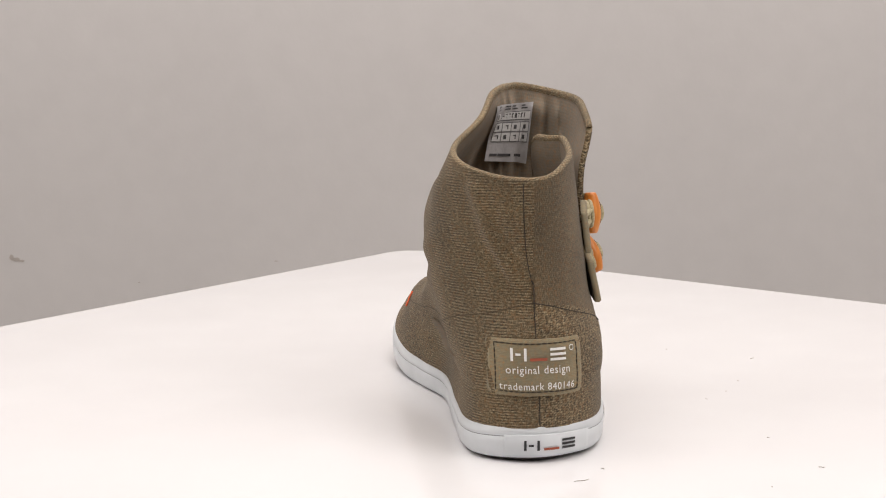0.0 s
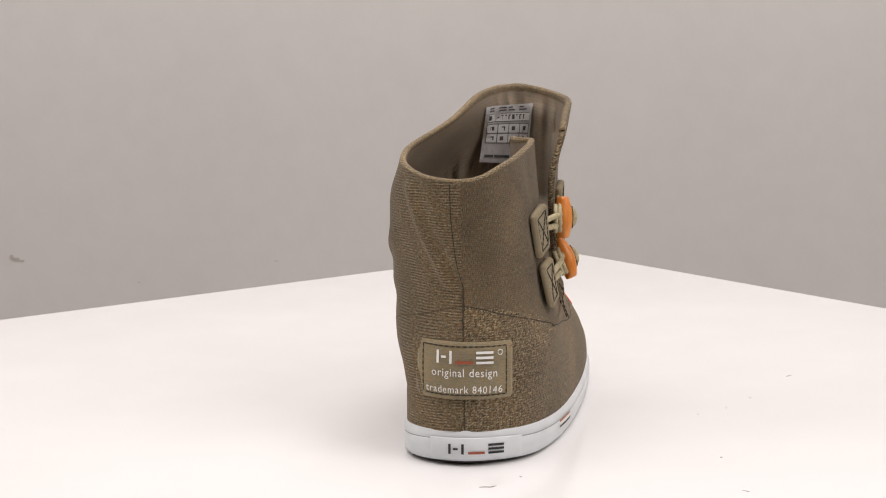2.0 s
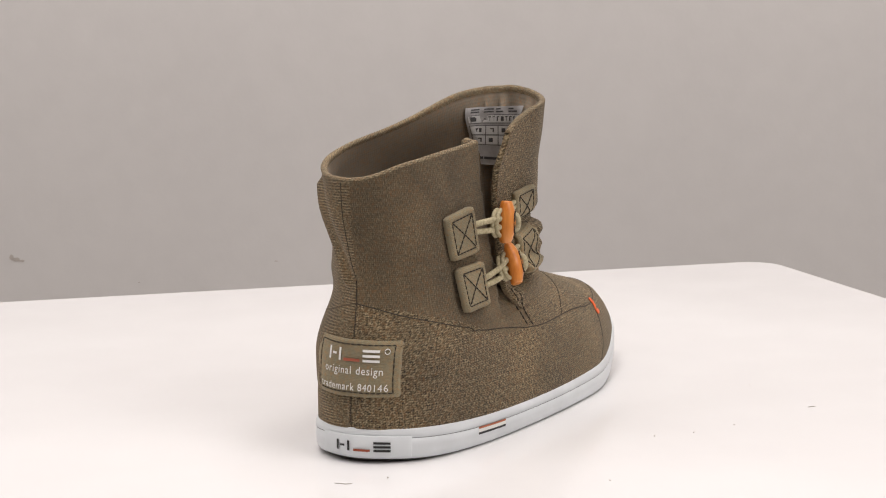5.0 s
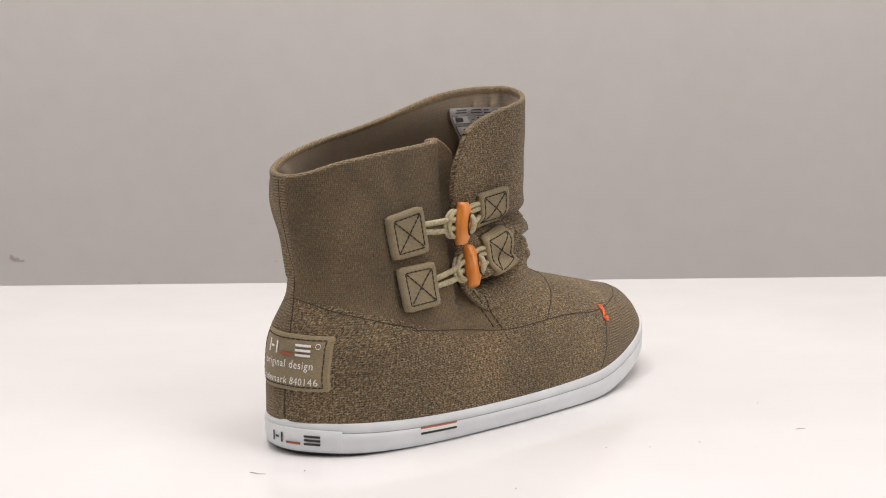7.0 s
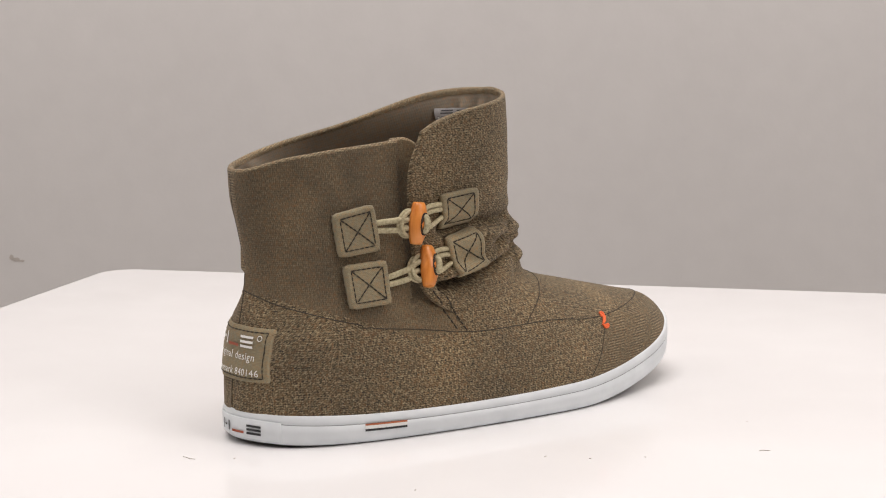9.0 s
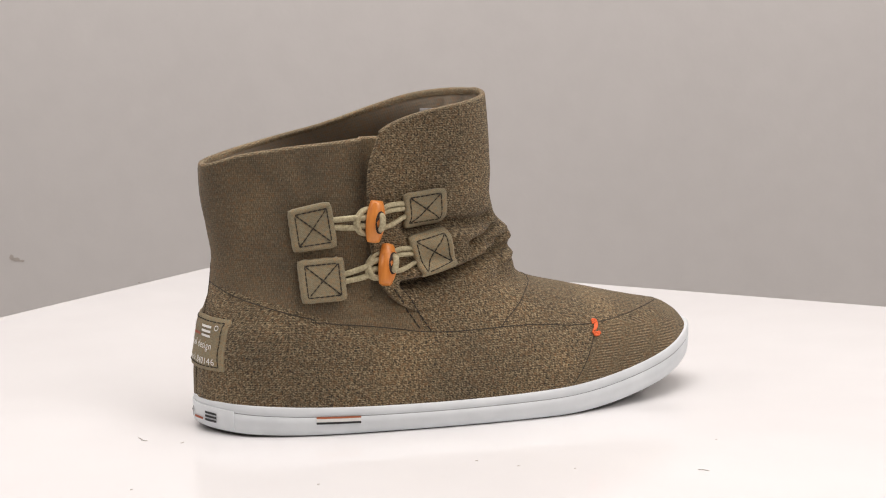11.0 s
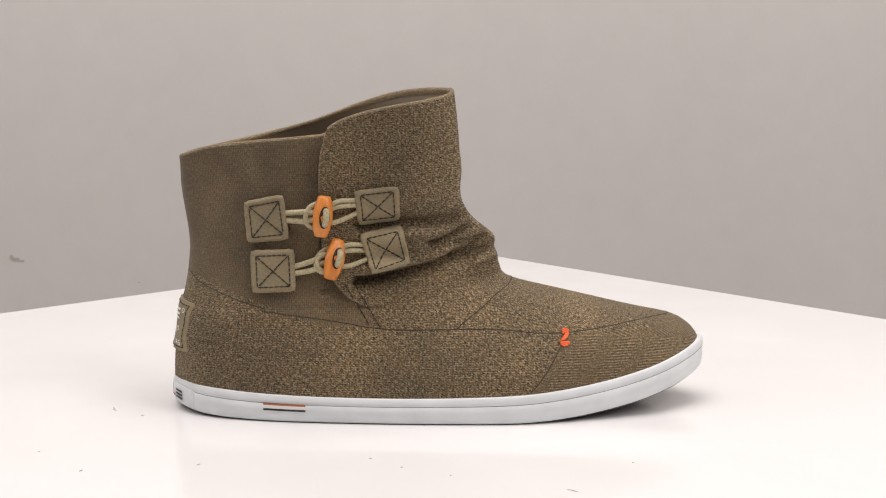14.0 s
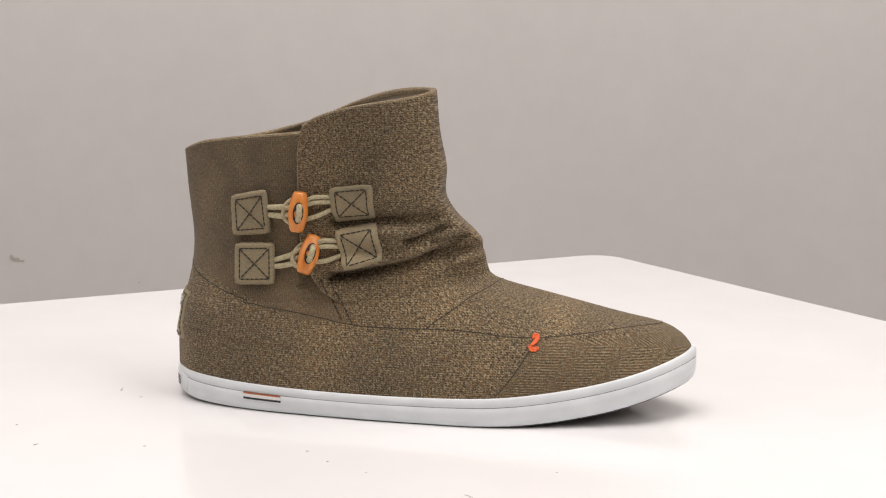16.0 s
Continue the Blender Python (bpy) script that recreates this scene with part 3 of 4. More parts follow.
def sole_panel(name, mat, parent, s0, s1, h0, h1, lift, start, steps=24, label="", thick=0.0008):
    bm = bmesh.new()
    rows = []
    for lift_k, grow in ((lift - thick, 0.0), (lift * 0.7, 0.0), (lift, 0.0004)):
        pts = [sole_spot(s0 + grow + (s1 - s0 - 2 * grow) * k / steps, h0 + grow * 40, lift_k, start, 1) for k in range(steps + 1)]
        pts += [sole_spot(s1 - grow - (s1 - s0 - 2 * grow) * k / steps, h1 - grow * 40, lift_k, start, 1) for k in range(steps + 1)]
        rows.append([bm.verts.new(p) for p in pts])
    grid_faces(bm, rows, closed=True)
    top = rows[-1]
    for k in range(steps):
        bm.faces.new((top[k], top[k + 1], top[2 * steps - k], top[2 * steps + 1 - k]))
    return part(name, bm, mat, parent, label)


HEEL = (-0.1395, -0.0150)
heel_tab = sole_panel("heel_tab", RUBBER, sole, -0.0265, 0.0170, 0.12, 0.74, 0.0007, HEEL, label="raised white rubber heel tab with a printed mark")


# ---- details on the shoe ----
def tree_of(ob):
    me = ob.data
    return BVHTree.FromPolygons([v.co for v in me.vertices], [p.vertices for p in me.polygons])


cloth = tree_of(upper)
inside_tree = tree_of(lining)


def on_cloth(p, lift=0.0):
    place, nrm, _, _ = cloth.find_nearest(Vector(p))
    away = Vector((place.x + 0.04, place.y + 0.018, place.z - 0.05)) if place.x > 0.02 else Vector((place.x + 0.06, place.y + 0.015, 0))
    if nrm.dot(away) < 0:
        nrm = -nrm
    return place + nrm * lift


def from_side(x, z, side=-1):
    hit, nrm, _, _ = cloth.ray_cast(Vector((x, side * 0.2, z)), Vector((0, -side, 0)))
    return hit


def from_heel(y, z):
    hit, nrm, _, _ = cloth.ray_cast(Vector((-0.3, y, z)), Vector((1, 0, 0)))
    return hit


def seam(guess, radius=0.00024, steps=14, mat=THREAD):
    bm = bmesh.new()
    pts = []
    for p in spline(guess, steps):
        q = cloth.find_nearest(p)[0]
        pts.append(q)
    tube(bm, pts, radius, 6)
    return part("seam", bm, mat, upper)


def dashes(bm, path, length=0.0024, gap=0.00025, radius=0.00036):
    """Short single stitches along a path, each a little uneven."""
    path = [Vector(p) for p in path]
    run = [0.0]
    for a, b in zip(path, path[1:]):
        run.append(run[-1] + (b - a).length)

    def at(s):
        for k in range(len(path) - 1):
            if s <= run[k + 1] or k == len(path) - 2:
                return path[k].lerp(path[k + 1], min(max((s - run[k]) / max(run[k + 1] - run[k], 1e-9), 0), 1))
    s = 0.0003
    while s + length * 0.5 < run[-1]:
        e = min(s + length * random.uniform(0.85, 1.1), run[-1])
        tube(bm, [at(s), at((s + e) / 2), at(e)], radius, 5)
        s = e + gap


random.seed(11)
# outer side: collar seam from heel to the bar tack, then round the toe to the inner side and back
seam([(-0.131, -0.0128, 0.0690), (-0.128, -0.030, 0.0655), (-0.118, -0.042, 0.0620), (-0.105, -0.050, 0.0578), (-0.093, -0.054, 0.0544), (-0.085, -0.055, 0.0519), (-0.0634, -0.0565, 0.0489), (-0.0418, -0.0565, 0.0447),
      (-0.0202, -0.057, 0.0425), (0.0014, -0.058, 0.0420), (0.0176, -0.058, 0.0411), (0.0366, -0.058, 0.0390), (0.0524, -0.0569, 0.0387)])
seam([(0.0524, -0.0569, 0.0387), (0.068, -0.0525, 0.0392), (0.084, -0.0455, 0.0400), (0.098, -0.0360, 0.0408), (0.1075, -0.0265, 0.0415), (0.1105, -0.018, 0.0410), (0.106, -0.006, 0.0405), (0.093, 0.003, 0.0400), (0.073, 0.009, 0.0395), (0.052, 0.0125, 0.0392)])
seam([(0.052, 0.0125, 0.0392), (0.03, 0.017, 0.042), (0.0, 0.018, 0.043), (-0.04, 0.019, 0.046), (-0.08, 0.018, 0.053), (-0.11, 0.012, 0.061), (-0.126, 0.0, 0.0665), (-0.131, -0.0128, 0.0690)], 0.0002, mat=TONAL_THREAD)
# toe side seam, vamp seam, heel seam
seam([(0.0520, -0.0590, 0.0370), (0.0448, -0.066, 0.0267), (0.0390, -0.070, 0.0195), (0.0353, -0.072, 0.0152)])
seam([(0.0290, 0.004, 0.0565), (0.0311, -0.0216, 0.0625), (0.0270, -0.038, 0.0605), (0.0160, -0.050, 0.0530), (0.0075, -0.055, 0.0475), (0.0000, -0.058, 0.0425)])
seam([(-0.134, -0.0072, 0.1215), (-0.131, -0.0085, 0.105), (-0.130, -0.0100, 0.085), (-0.131, -0.0128, 0.069), (-0.135, -0.0135, 0.045), (-0.1375, -0.0140, 0.016)], 0.00024)
# sewn-down foot of the flap: two rows of stitches
for dx in (0.0, 0.0046):
    line = [from_side(-0.0535 + dx + 0.0123 * k / 12, 0.0660 - 0.0203 * k / 12) for k in range(13)]
    line = [p + Vector((0, -0.0002, 0)) for p in line if p is not None]
    bm = bmesh.new()
    dashes(bm, line, 0.0026, 0.0005, 0.00042)
    part("stitching", bm, THREAD, upper)


def bar_tack(name, centre_at, mirror, side):
    bm = bmesh.new()
    cx, cz = centre_at

    def strand(pairs, r):
        pts = []
        for a, b in pairs:
            p = from_side(cx + a * mirror * 0.66, cz + b * 0.62, side)
            pts.append(p + Vector((0, side * 0.0006, 0)))
        tube(bm, spline(pts, 5), r, 8)
    for k in range(3):  # satin strands: a short arc above, a slant, a broad foot
        u = 0.0011 * k
        strand([(-0.0016, 0.0056 - u), (0.0010, 0.0064 - u), (0.0036, 0.0050 - u)], 0.00042)
        strand([(0.0034 - u, 0.0036), (0.0016 - u, 0.0008), (-0.0014 - u * 0.6, -0.0014)], 0.00042)
        strand([(-0.0040 + u * 0.4, -0.0018 - u), (-0.0008, -0.0028 - u), (0.0030 - u * 0.3, -0.0024 - u)], 0.00046)
    strand([(0.0028, -0.0022), (0.0034, -0.0044)], 0.0004)
    return part(name, bm, ORANGE_THREAD, upper, "bright orange bar tack stitching")


bar_tack("bar_tack", (0.0524, 0.0390), 1, -1)
bar_tack("bar_tack", (0.0510, 0.0385), 1, 1)


# ---- patches, cords and toggles ----
def patch(corners, lift=0.0024, n=16):
    """A square cloth patch lying on the leg, with stitched border and cross."""
    tl, tr, br, bl = (Vector(c) for c in corners)

    def at(s, t, up=0.0):
        p = tl.lerp(tr, s).lerp(bl.lerp(br, s), t)
        surf = from_side(p.x, p.z)
        if surf is not None:
            p.y = max(min(p.y, surf.y - 0.0004), surf.y - 0.0030)
        return p + Vector((0, -up, 0))
    bm = bmesh.new()
    corner = 0.07
    top, low, uvs = [], [], []
    for j in range(n + 1):
        rt, rl, ru = [], [], []
        for i in range(n + 1):
            s, t = i / n, j / n
            es, et = min(s, 1 - s), min(t, 1 - t)
            if es < corner and et < corner:  # rounded corners
                k = 0.3 * corner
                s += k * (1 if s < 0.5 else -1) * (1 - es / corner)
                t += k * (1 if t < 0.5 else -1) * (1 - et / corner)
            fray = 0.00035 * noise.noise(Vector((i * 0.9, j * 0.9, tl.x * 900)))
            edge = 0.0004 if min(i, j, n - i, n - j) == 0 else (-0.0005 if min(i, j, n - i, n - j) == 1 else 0.0)
            rt.append(bm.verts.new(at(s, t, lift - edge) + Vector((fray, 0, fray))))
            rl.append(bm.verts.new(at(s, t, -0.0002) + Vector((fray, 0, fray))))
            ru.append((s * 0.021, t * 0.021))
        top.append(rt)
        low.append(rl)
        uvs.append(ru)
    grid_faces(bm, top, uvs)
    grid_faces(bm, low, uvs)
    ring = [(0, i) for i in range(n)] + [(j, n) for j in range(n)] + [(n, n - i) for i in range(n)] + [(n - j, 0) for j in range(n)]
    for (a, b), (c, d) in zip(ring, ring[1:] + ring[:1]):
        bm.faces.new((top[a][b], top[c][d], low[c][d], low[a][b]))
    ob = part("patch", bm, PATCH, shoe, "square khaki cloth patch with dark cross stitching")
    bm = bmesh.new()
    m = 0.13
    up = lift + 0.0001
    corners_in = [(m, m), (1 - m, m), (1 - m, 1 - m), (m, 1 - m), (m, m)]
    for (a, b), (c, d) in zip(corners_in, corners_in[1:]):
        dashes(bm, [at(a + (c - a) * k / 8, b + (d - b) * k / 8, up) for k in range(9)])
    for (a, b), (c, d) in (((m, m), (1 - m, 1 - m)), ((1 - m, m), (m, 1 - m))):
        dashes(bm, [at(a + (c - a) * k / 8, b + (d - b) * k / 8, up + 0.0001) for k in range(9)])
    part("stitching", bm, THREAD, ob)
    return at


patch_a = patch([(-0.1014, -0.0421, 0.1035), (-0.0821, -0.0471, 0.1075), (-0.0793, -0.0490, 0.0864), (-0.0997, -0.0453, 0.0843)])
patch_b = patch([(-0.0986, -0.0463, 0.0809), (-0.0772, -0.0497, 0.0820), (-0.0766, -0.0532, 0.0624), (-0.0978, -0.0508, 0.0614)])
patch_c = patch([(-0.0483, -0.0542, 0.1095), (-0.0270, -0.0551, 0.1118), (-0.0262, -0.0490, 0.0949), (-0.0464, -0.0505, 0.0928)])
patch_d = patch([(-0.0461, -0.0505, 0.0893), (-0.0256, -0.0475, 0.0932), (-0.0215, -0.0536, 0.0757), (-0.0402, -0.0554, 0.0702)], 0.0027)


def cord(pts, radius=0.00105, closed=False, parent=None, name="cord"):
    bm = bmesh.new()
    tube(bm, spline(pts, 8, closed), radius, 10, closed)
    return part(name, bm, CORD, parent or shoe, "cream elastic cord")


def toggle(centre_at, axis, facing, bend):
    """A barrel of lacquered wood with a slot, and the cord loops round and through it."""
    c, a = Vector(centre_at), Vector(axis).normalized()
    f = Vector(facing)
    f = (f - a * f.dot(a)).normalized()
    s = a.cross(f).normalized()
    length = 0.0192
    bm = bmesh.new()
    rows = []
    for h, r in ((-0.5, 0.0), (-0.5, 0.0025), (-0.485, 0.0031), (-0.42, 0.0036), (-0.28, 0.0043), (-0.12, 0.0048), (0.0, 0.0049), (0.12, 0.0048), (0.28, 0.0043), (0.42, 0.0036), (0.485, 0.0031), (0.5, 0.0025), (0.5, 0.0)):
        mid = c + a * (h * length) + f * (bend * (0.25 - h * h) * 4)
        rows.append([bm.verts.new(mid + (s * math.cos(k * math.pi / 12) * 0.98 + f * 0.84 * math.sin(k * math.pi / 12)) * max(r, 1e-5)) for k in range(24)])
    grid_faces(bm, rows, closed=True)
    bmesh.ops.remove_doubles(bm, verts=bm.verts, dist=0.00003)
    wood = part("toggle", bm, WOOD, shoe, "orange lacquered wooden toggle")
    face = c + f * (bend + 0.0038)

    def oval(rx, rz, lift):
        return [face + s * (rx * math.cos(k * math.pi / 10)) + a * (rz * math.sin(k * math.pi / 10)) + f * (lift - 0.35 * (rx * math.cos(k * math.pi / 10)) ** 2 / 0.004) for k in range(20)]
    # No hole is cut: a dark oval carries the shade inside the slot.
    bm = bmesh.new()
    low, high = [bm.verts.new(p) for p in oval(0.0026, 0.0052, 0.0003)], [bm.verts.new(p) for p in oval(0.0026, 0.0052, -0.0010)]
    grid_faces(bm, [low, high], closed=True)
    bm.faces.new(low)
    bm.faces.new(high[::-1])
    part("slot", bm, SLOT_SHADE, wood)
    loop = [face + f * (-0.0006) + a * 0.0034 + s * 0.0004, face + f * 0.0008 + a * 0.0024 + s * 0.0004, face + f * 0.0013 + s * 0.0004, face + f * 0.0008 - a * 0.0024 + s * 0.0004, face - f * 0.0006 - a * 0.0034 + s * 0.0004]
    bm = bmesh.new()
    tube(bm, spline(loop, 5), 0.0015, 10, normal=s)
    part("loop", bm, CORD, wood, "cream elastic cord")
    # the loop that holds the barrel, seen round its back
    back = c + f * (bend * 0.4 - 0.0005)
    ring = [back + Vector((-0.0022, 0, 0)) + Vector((1, 0, 0)) * (0.0052 * math.cos(k * math.pi / 8)) + a * (0.0058 * math.sin(k * math.pi / 8)) - f * 0.0012 for k in range(16)]
    cord(ring, 0.00105, True)
    ring = [p - f * 0.0020 - a * 0.0002 for p in ring]
    cord(ring, 0.00105, True)
    return back


core_a = toggle((-0.0634, -0.0575, 0.0980), (0.0022, 0.0003, 0.0183), (0.25, -1, 0.05), 0.0006)
core_b = toggle((-0.0582, -0.0585, 0.0779), (0.0043, 0.0066, 0.0167), (0.25, -1, -0.2), 0.0010)
for core, left, right in ((core_a, patch_a, patch_c), (core_b, patch_b, patch_d)):
    for t, dz in ((0.42, 0.0014), (0.58, -0.0014)):
        cord([left(0.90, t), left(1.0, t, 0.0008), (left(1.0, t) + core) / 2 + Vector((0, -0.0012, dz)), core + Vector((-0.0055, 0.0012, dz * 1.3)), core + Vector((0, 0.0016, dz * 1.8))], 0.00135)
    for t, dz in ((0.26, 0.0042), (0.40, 0.0026), (0.62, -0.0036)):
        cord([right(0.12, t), right(0.0, t, 0.0008), (right(0.0, t) + core) / 2 + Vector((0, -0.0010, dz * 0.8)), core + Vector((0.0022, 0.0008, dz))], 0.00115)


# ---- writing ----
def writing(text, size):
    """Flat letters as a mesh, centred, letters of the given height."""
    data = bpy.data.curves.new("writing", "FONT")
    data.body, data.size, data.resolution_u = text, 1.0, 3
    data.space_character = 1.12
    data.align_x, data.align_y = "CENTER", "CENTER"
    holder = bpy.data.objects.new("writing", data)
    scene.collection.objects.link(holder)
    me = bpy.data.meshes.new_from_object(holder.evaluated_get(bpy.context.evaluated_depsgraph_get()))
    bpy.data.objects.remove(holder)
    xs = [v.co.x for v in me.vertices]
    ys = [v.co.y for v in me.vertices]
    k = size / (max(xs) - min(xs))
    cx, cy = (max(xs) + min(xs)) / 2, (max(ys) + min(ys)) / 2
    for v in me.vertices:
        v.co = ((v.co.x - cx) * k, (v.co.y - cy) * k, 0)
    return me


LABEL_Y, LABEL_Z, LABEL_W, LABEL_H = -0.0137, 0.0418, 0.0438, 0.0240


def label_at(s, t, lift):
    """s to the right and t up, in metres from the middle of the heel label."""
    y = LABEL_Y - s * 0.965
    z = LABEL_Z + t - 0.012 * s
    p = from_heel(y, z)
    slope = (from_heel(y - 0.002, z).x - from_heel(y + 0.002, z).x) / 0.004
    nrm = Vector((-1, -slope * -1, 0)).normalized()
    return p + nrm * lift


bm = bmesh.new()
n, m = 26, 14
top, low, uvs = [], [], []
for j in range(m + 1):
    rt, rl, ru = [], [], []
    for i in range(n + 1):
        s, t = (i / n - 0.5) * LABEL_W, (0.5 - j / m) * LABEL_H
        if i in (0, n) and j in (0, m):
            s, t = s * 0.975, t * 0.955
        rim_up = 0.0005 if min(i, j * 1.0, n - i, m - j) < 1 else 0.0
        edge = 0.0006 if min(i, j, n - i, m - j) == 0 else 0.0
        rt.append(bm.verts.new(label_at(s, t, 0.0014 + rim_up - edge)))
        rl.append(bm.verts.new(label_at(s, t, -0.0004)))
        ru.append((s, t))
    top.append(rt)
    low.append(rl)
    uvs.append(ru)
grid_faces(bm, top, uvs)
grid_faces(bm, low, uvs)
ring = [(0, i) for i in range(n)] + [(j, n) for j in range(m)] + [(m, n - i) for i in range(n)] + [(m - j, 0) for j in range(m)]
for (a, b), (c, d) in zip(ring, ring[1:] + ring[:1]):
    bm.faces.new((top[a][b], top[c][d], low[c][d], low[a][b]))
heel_label = part("heel_label", bm, PATCH, shoe, "khaki cloth heel label with white lettering")

bm = bmesh.new()
w, h = LABEL_W / 2 - 0.0019, LABEL_H / 2 - 0.0018
frame_pts = [(-w, h), (w, h), (w, -h), (-w, -h), (-w, h)]
for (a, b), (c, d) in zip(frame_pts, frame_pts[1:]):
    k = 12
    dashes(bm, [label_at(a + (c - a) * q / k, b + (d - b) * q / k, 0.0016) for q in range(k + 1)], 0.0024, 0.0003, 0.00034)
part("stitching", bm, THREAD, heel_label)


def lettering(text, width, s0, t0, mat):
    me = writing(text, width)
    for v in me.vertices:
        v.co = label_at(v.co.x + s0, v.co.y + t0, 0.0019)
    me.materials.append(mat)
    ob = new("lettering", me)
    ob.parent = heel_label
    return ob


def mark_bar(name, mat, parent, place, s0, s1, t0, t1, n=6):
    """A plain printed bar laid on a curved face."""
    bm = bmesh.new()
    rows = [[bm.verts.new(place(s0 + (s1 - s0) * i / n, t0 + (t1 - t0) * j)) for i in range(n + 1)] for j in (0, 1)]
    grid_faces(bm, rows)
    return part(name, bm, mat, parent)


lettering("original design", 0.0315, 0.0, -0.0013, WHITE_PRINT)
lettering("trademark 840146", 0.0372, -0.0002, -0.0078, WHITE_PRINT)


def on_label(s, t):
    return label_at(s, t, 0.0019)


def mark(place, parent, x0, y0, wide, high, bar, left, mid, right):
    """The maker's mark as plain bars: two uprights, a low bar, two level bars."""
    unit = wide / 3.0
    for a in (0.06, 0.72):
        mark_bar("printed_bar", left, parent, place, x0 + unit * a, x0 + unit * a + bar * 1.1, y0, y0 + high)
    mark_bar("printed_bar", left, parent, place, x0 + unit * 0.30, x0 + unit * 0.55, y0 + high * 0.42, y0 + high * 0.42 + bar * 0.9)
    mark_bar("printed_bar", mid, parent, place, x0 + unit * 1.02, x0 + unit * 1.92, y0, y0 + bar * 1.15)
    for b in (0.0, 0.5, 1.0):
        mark_bar("printed_bar", right, parent, place, x0 + unit * 2.08, x0 + unit * 2.95, y0 + (high - bar) * b, y0 + (high - bar) * b + bar)


bm = bmesh.new()
tube(bm, [label_at(0.0172 + 0.0011 * math.cos(k * math.pi / 8), 0.0078 + 0.0011 * math.sin(k * math.pi / 8), 0.0018) for k in range(16)], 0.00018, 5, closed=True)
part("printed_ring", bm, WHITE_PRINT, heel_label)
mark(on_label, heel_label, -0.0140, 0.0030, 0.0285, 0.0054, 0.0011, WHITE_PRINT, RED_PRINT, WHITE_PRINT)


def on_tab(s, t):
    return sole_spot(-s, t, 0.00085, HEEL, 1)


# heel tab mark: heights here are shares of the sidewall
def tab_mark():
    x0, unit = -0.0085, 0.0086
    for a in (0.06, 0.72):
        mark_bar("printed_bar", BLACK, heel_tab, on_tab, x0 + unit * a, x0 + unit * a + 0.0011, 0.27, 0.57)
    mark_bar("printed_bar", BLACK, heel_tab, on_tab, x0 + unit * 0.30, x0 + unit * 0.55, 0.39, 0.45)
    mark_bar("printed_bar", RED_PRINT, heel_tab, on_tab, x0 + unit * 1.05, x0 + unit * 1.90, 0.27, 0.34)
    for b in (0.27, 0.385, 0.50):
        mark_bar("printed_bar", BLACK, heel_tab, on_tab, x0 + unit * 2.08, x0 + unit * 2.95, b, b + 0.07)


tab_mark()

SIDE = (-0.0845, -0.0582)


def on_side(s, t):
    return sole_spot(-s, t, 0.0003, SIDE, 1)


mark_bar("printed_stripe", ORANGE_PRINT, sole, on_side, -0.0105, 0.0105, 0.63, 0.695, 10)
mark_bar("printed_stripe", WHITE_PRINT, sole, on_side, -0.0105, 0.0105, 0.515, 0.628, 10)
mark_bar("printed_stripe", BLACK, sole, on_side, -0.0105, 0.0105, 0.435, 0.512, 10)


# ---- size label sewn to the lining ----
L_TL, L_TR, L_BR, L_BL = Vector((-0.0157, -0.0205, 0.1457)), Vector((-0.0030, -0.0440, 0.1462)), Vector((0.0050, -0.0426, 0.1152)), Vector((-0.0104, -0.0164, 0.1179))


def in_boot(s, t, lift=0.0005):
    """s to the right and t down, as shares of the label."""
    p = L_TL.lerp(L_TR, s).lerp(L_BL.lerp(L_BR, s), t)
    axis = Vector((-0.06, -0.020, p.z))
    way = (p - axis).normalized()
    hit, _, _, far = inside_tree.ray_cast(axis, way)
    reach = (p - axis).length if hit is None else min((p - axis).length, far - 0.0010)
    return axis + way * (reach - lift)


bm = bmesh.new()
rows = [[bm.verts.new(in_boot(i / 12, j / 12, 0.0006)) for i in range(13)] for j in range(13)]
rows_b = [[bm.verts.new(in_boot(i / 12, j / 12, 0.0001)) for i in range(13)] for j in range(13)]
grid_faces(bm, rows)
grid_faces(bm, rows_b)
size_label = part("size_label", bm, LABEL_CLOTH, shoe, "grey satin size label with small print")


def ink(s0, s1, t0, t1, mat=LABEL_INK, lift=0.0011):
    bm = bmesh.new()
    k = 6
    rows = [[bm.verts.new(in_boot(s0 + (s1 - s0) * i / k, t0 + (t1 - t0) * j / 3, lift)) for i in range(k + 1)] for j in range(4)]
    grid_faces(bm, rows)
    part("print_bar", bm, mat, size_label)


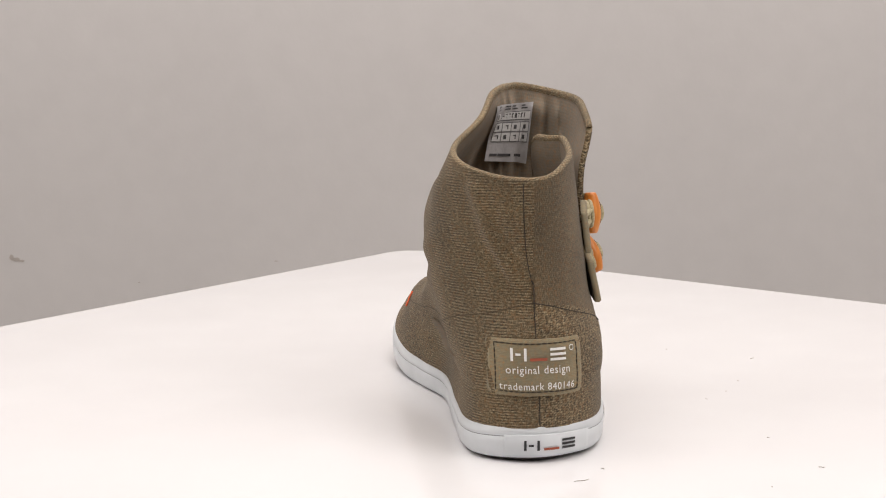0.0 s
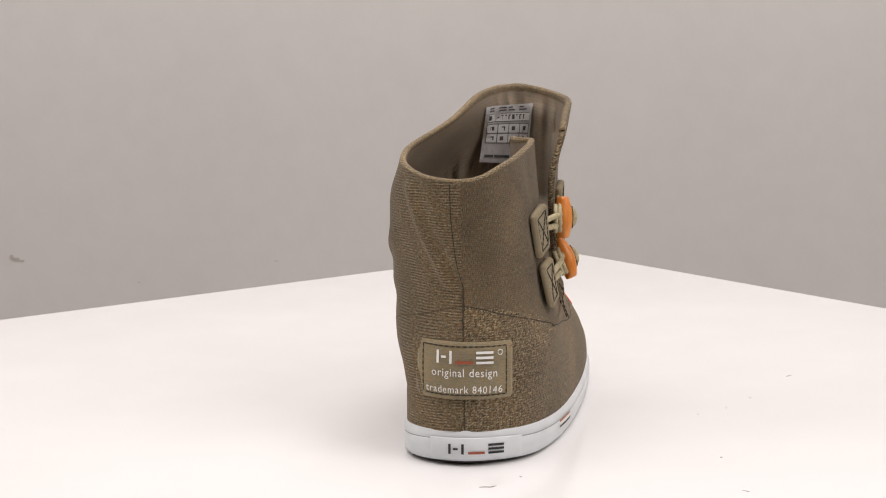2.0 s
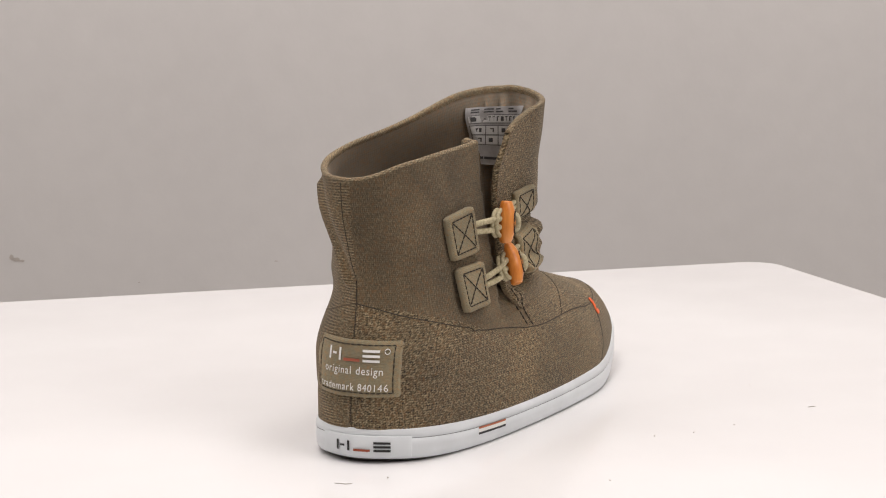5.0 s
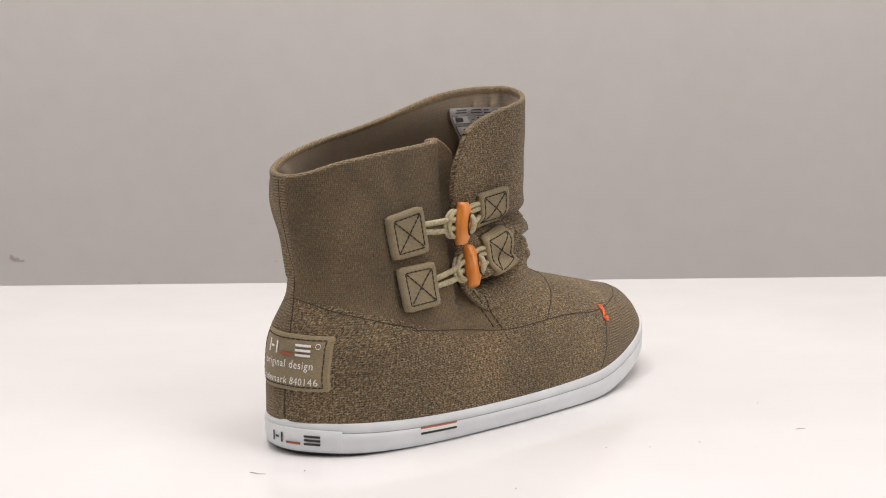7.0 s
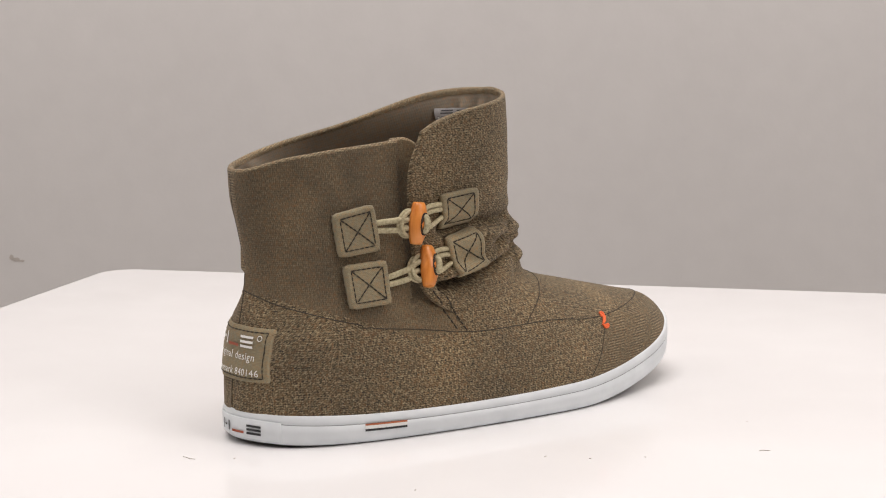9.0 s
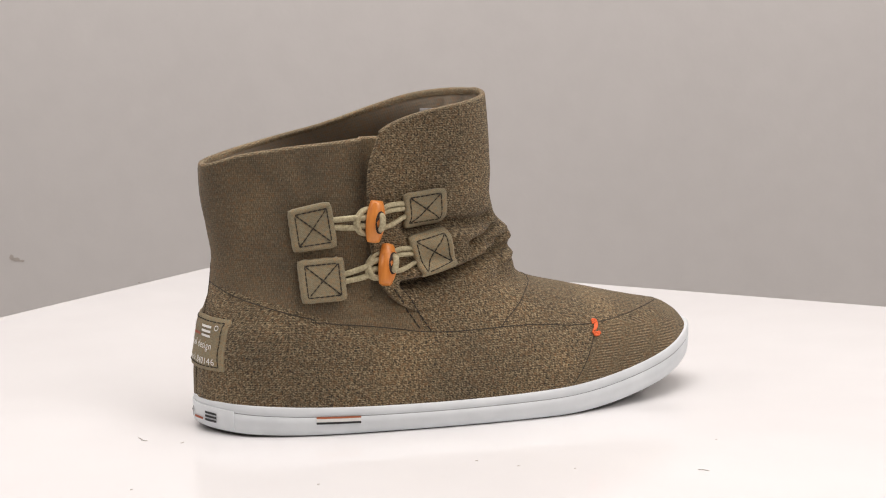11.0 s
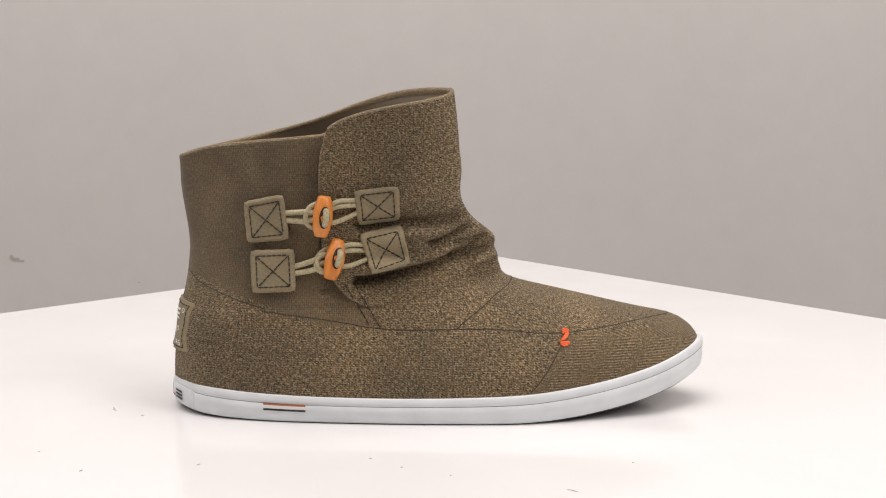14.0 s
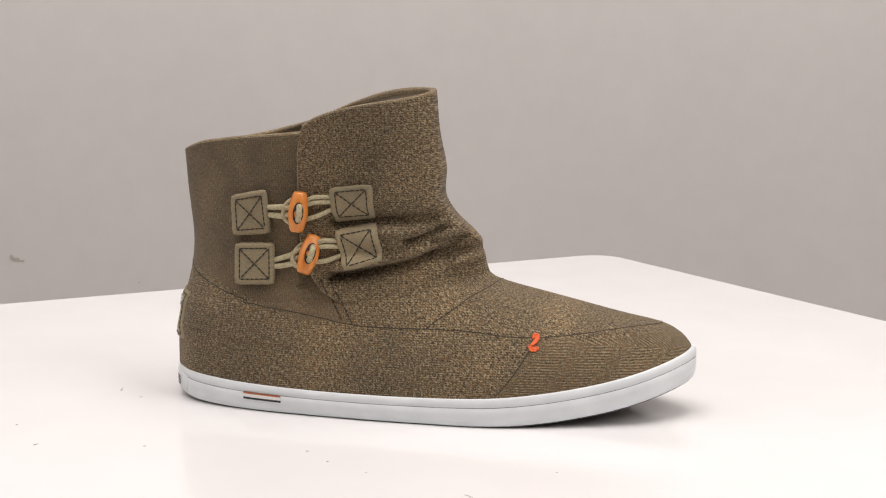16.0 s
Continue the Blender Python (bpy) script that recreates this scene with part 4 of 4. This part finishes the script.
random.seed(21)
ink(0.06, 0.95, 0.14, 0.27, WHITE_TAPE, 0.0009)
for k in range(11):  # a row of small figures
    s = 0.10 + 0.076 * k
    if k == 2:
        ink(s, s + 0.04, 0.20, 0.215)
    else:
        ink(s, s + 0.048, 0.165, 0.182)
        ink(s + random.choice((0.0, 0.03)), s + random.choice((0.018, 0.048)) + 0.006, 0.182, 0.245)
for col in range(4):
    s = 0.065 + col * 0.222
    for r in (0.33, 0.50):
        ink(s, s + 0.205, r, r + 0.14, WHITE_TAPE, 0.0009)
        c = s + random.uniform(0.055, 0.085)
        ink(c, c + 0.07, r + 0.035, r + 0.055)
        ink(c + random.choice((0.0, 0.045)), c + 0.07, r + 0.055, r + 0.105)
for t in (0.135, 0.275, 0.315, 0.478, 0.65):
    ink(0.06, 0.95, t, t + 0.009)
for s in (0.058, 0.28, 0.502, 0.724, 0.944):
    ink(s, s + 0.010, 0.318, 0.655)
for t in (0.03, 0.075):
    for s in (0.10, 0.28, 0.47, 0.70):
        ink(s, s + random.uniform(0.08, 0.16), t, t + 0.022)
for s in (0.08, 0.27, 0.45, 0.66):
    ink(s, s + random.uniform(0.12, 0.18), 0.86, 0.905)

# ---- marks on the wall behind ----
random.seed(3)
for x, z, wide, high in ((-0.4371, -0.0711, 0.0090, 0.0050), (-0.4420, -0.0686, 0.0050, 0.0070), (-0.4313, -0.0725, 0.0050, 0.0030), (-0.3139, -0.0951, 0.0024, 0.0015), (-0.1750, -0.0738, 0.0050, 0.0012)):
    bm = bmesh.new()
    ring = [bm.verts.new((x + wide / 2 * math.cos(k * math.pi / 8) * random.uniform(0.6, 1.1), BACK - 0.0005, z + high / 2 * math.sin(k * math.pi / 8) * random.uniform(0.6, 1.1))) for k in range(16)]
    bm.faces.new(ring)
    part("smudge", bm, SMUDGE, wall_north, smooth=False)


# the boot stands a little taller than its plan
for ob in shoe.children_recursive:
    ob.data.transform(Matrix.Diagonal((1, 1, 1.023, 1)))


# ---- what moves ----
def motions():
    rows = [(0.2 * k, pose(0, 0, 0, 0, 0, START_TURN + TURN_RATE * 0.2 * k)) for k in range(81)]
    walk(board, rows)
    off = pose(-0.0011, 0.0006, 0)
    walk(shoe, [(t, m @ off) for t, m in rows])


motions()
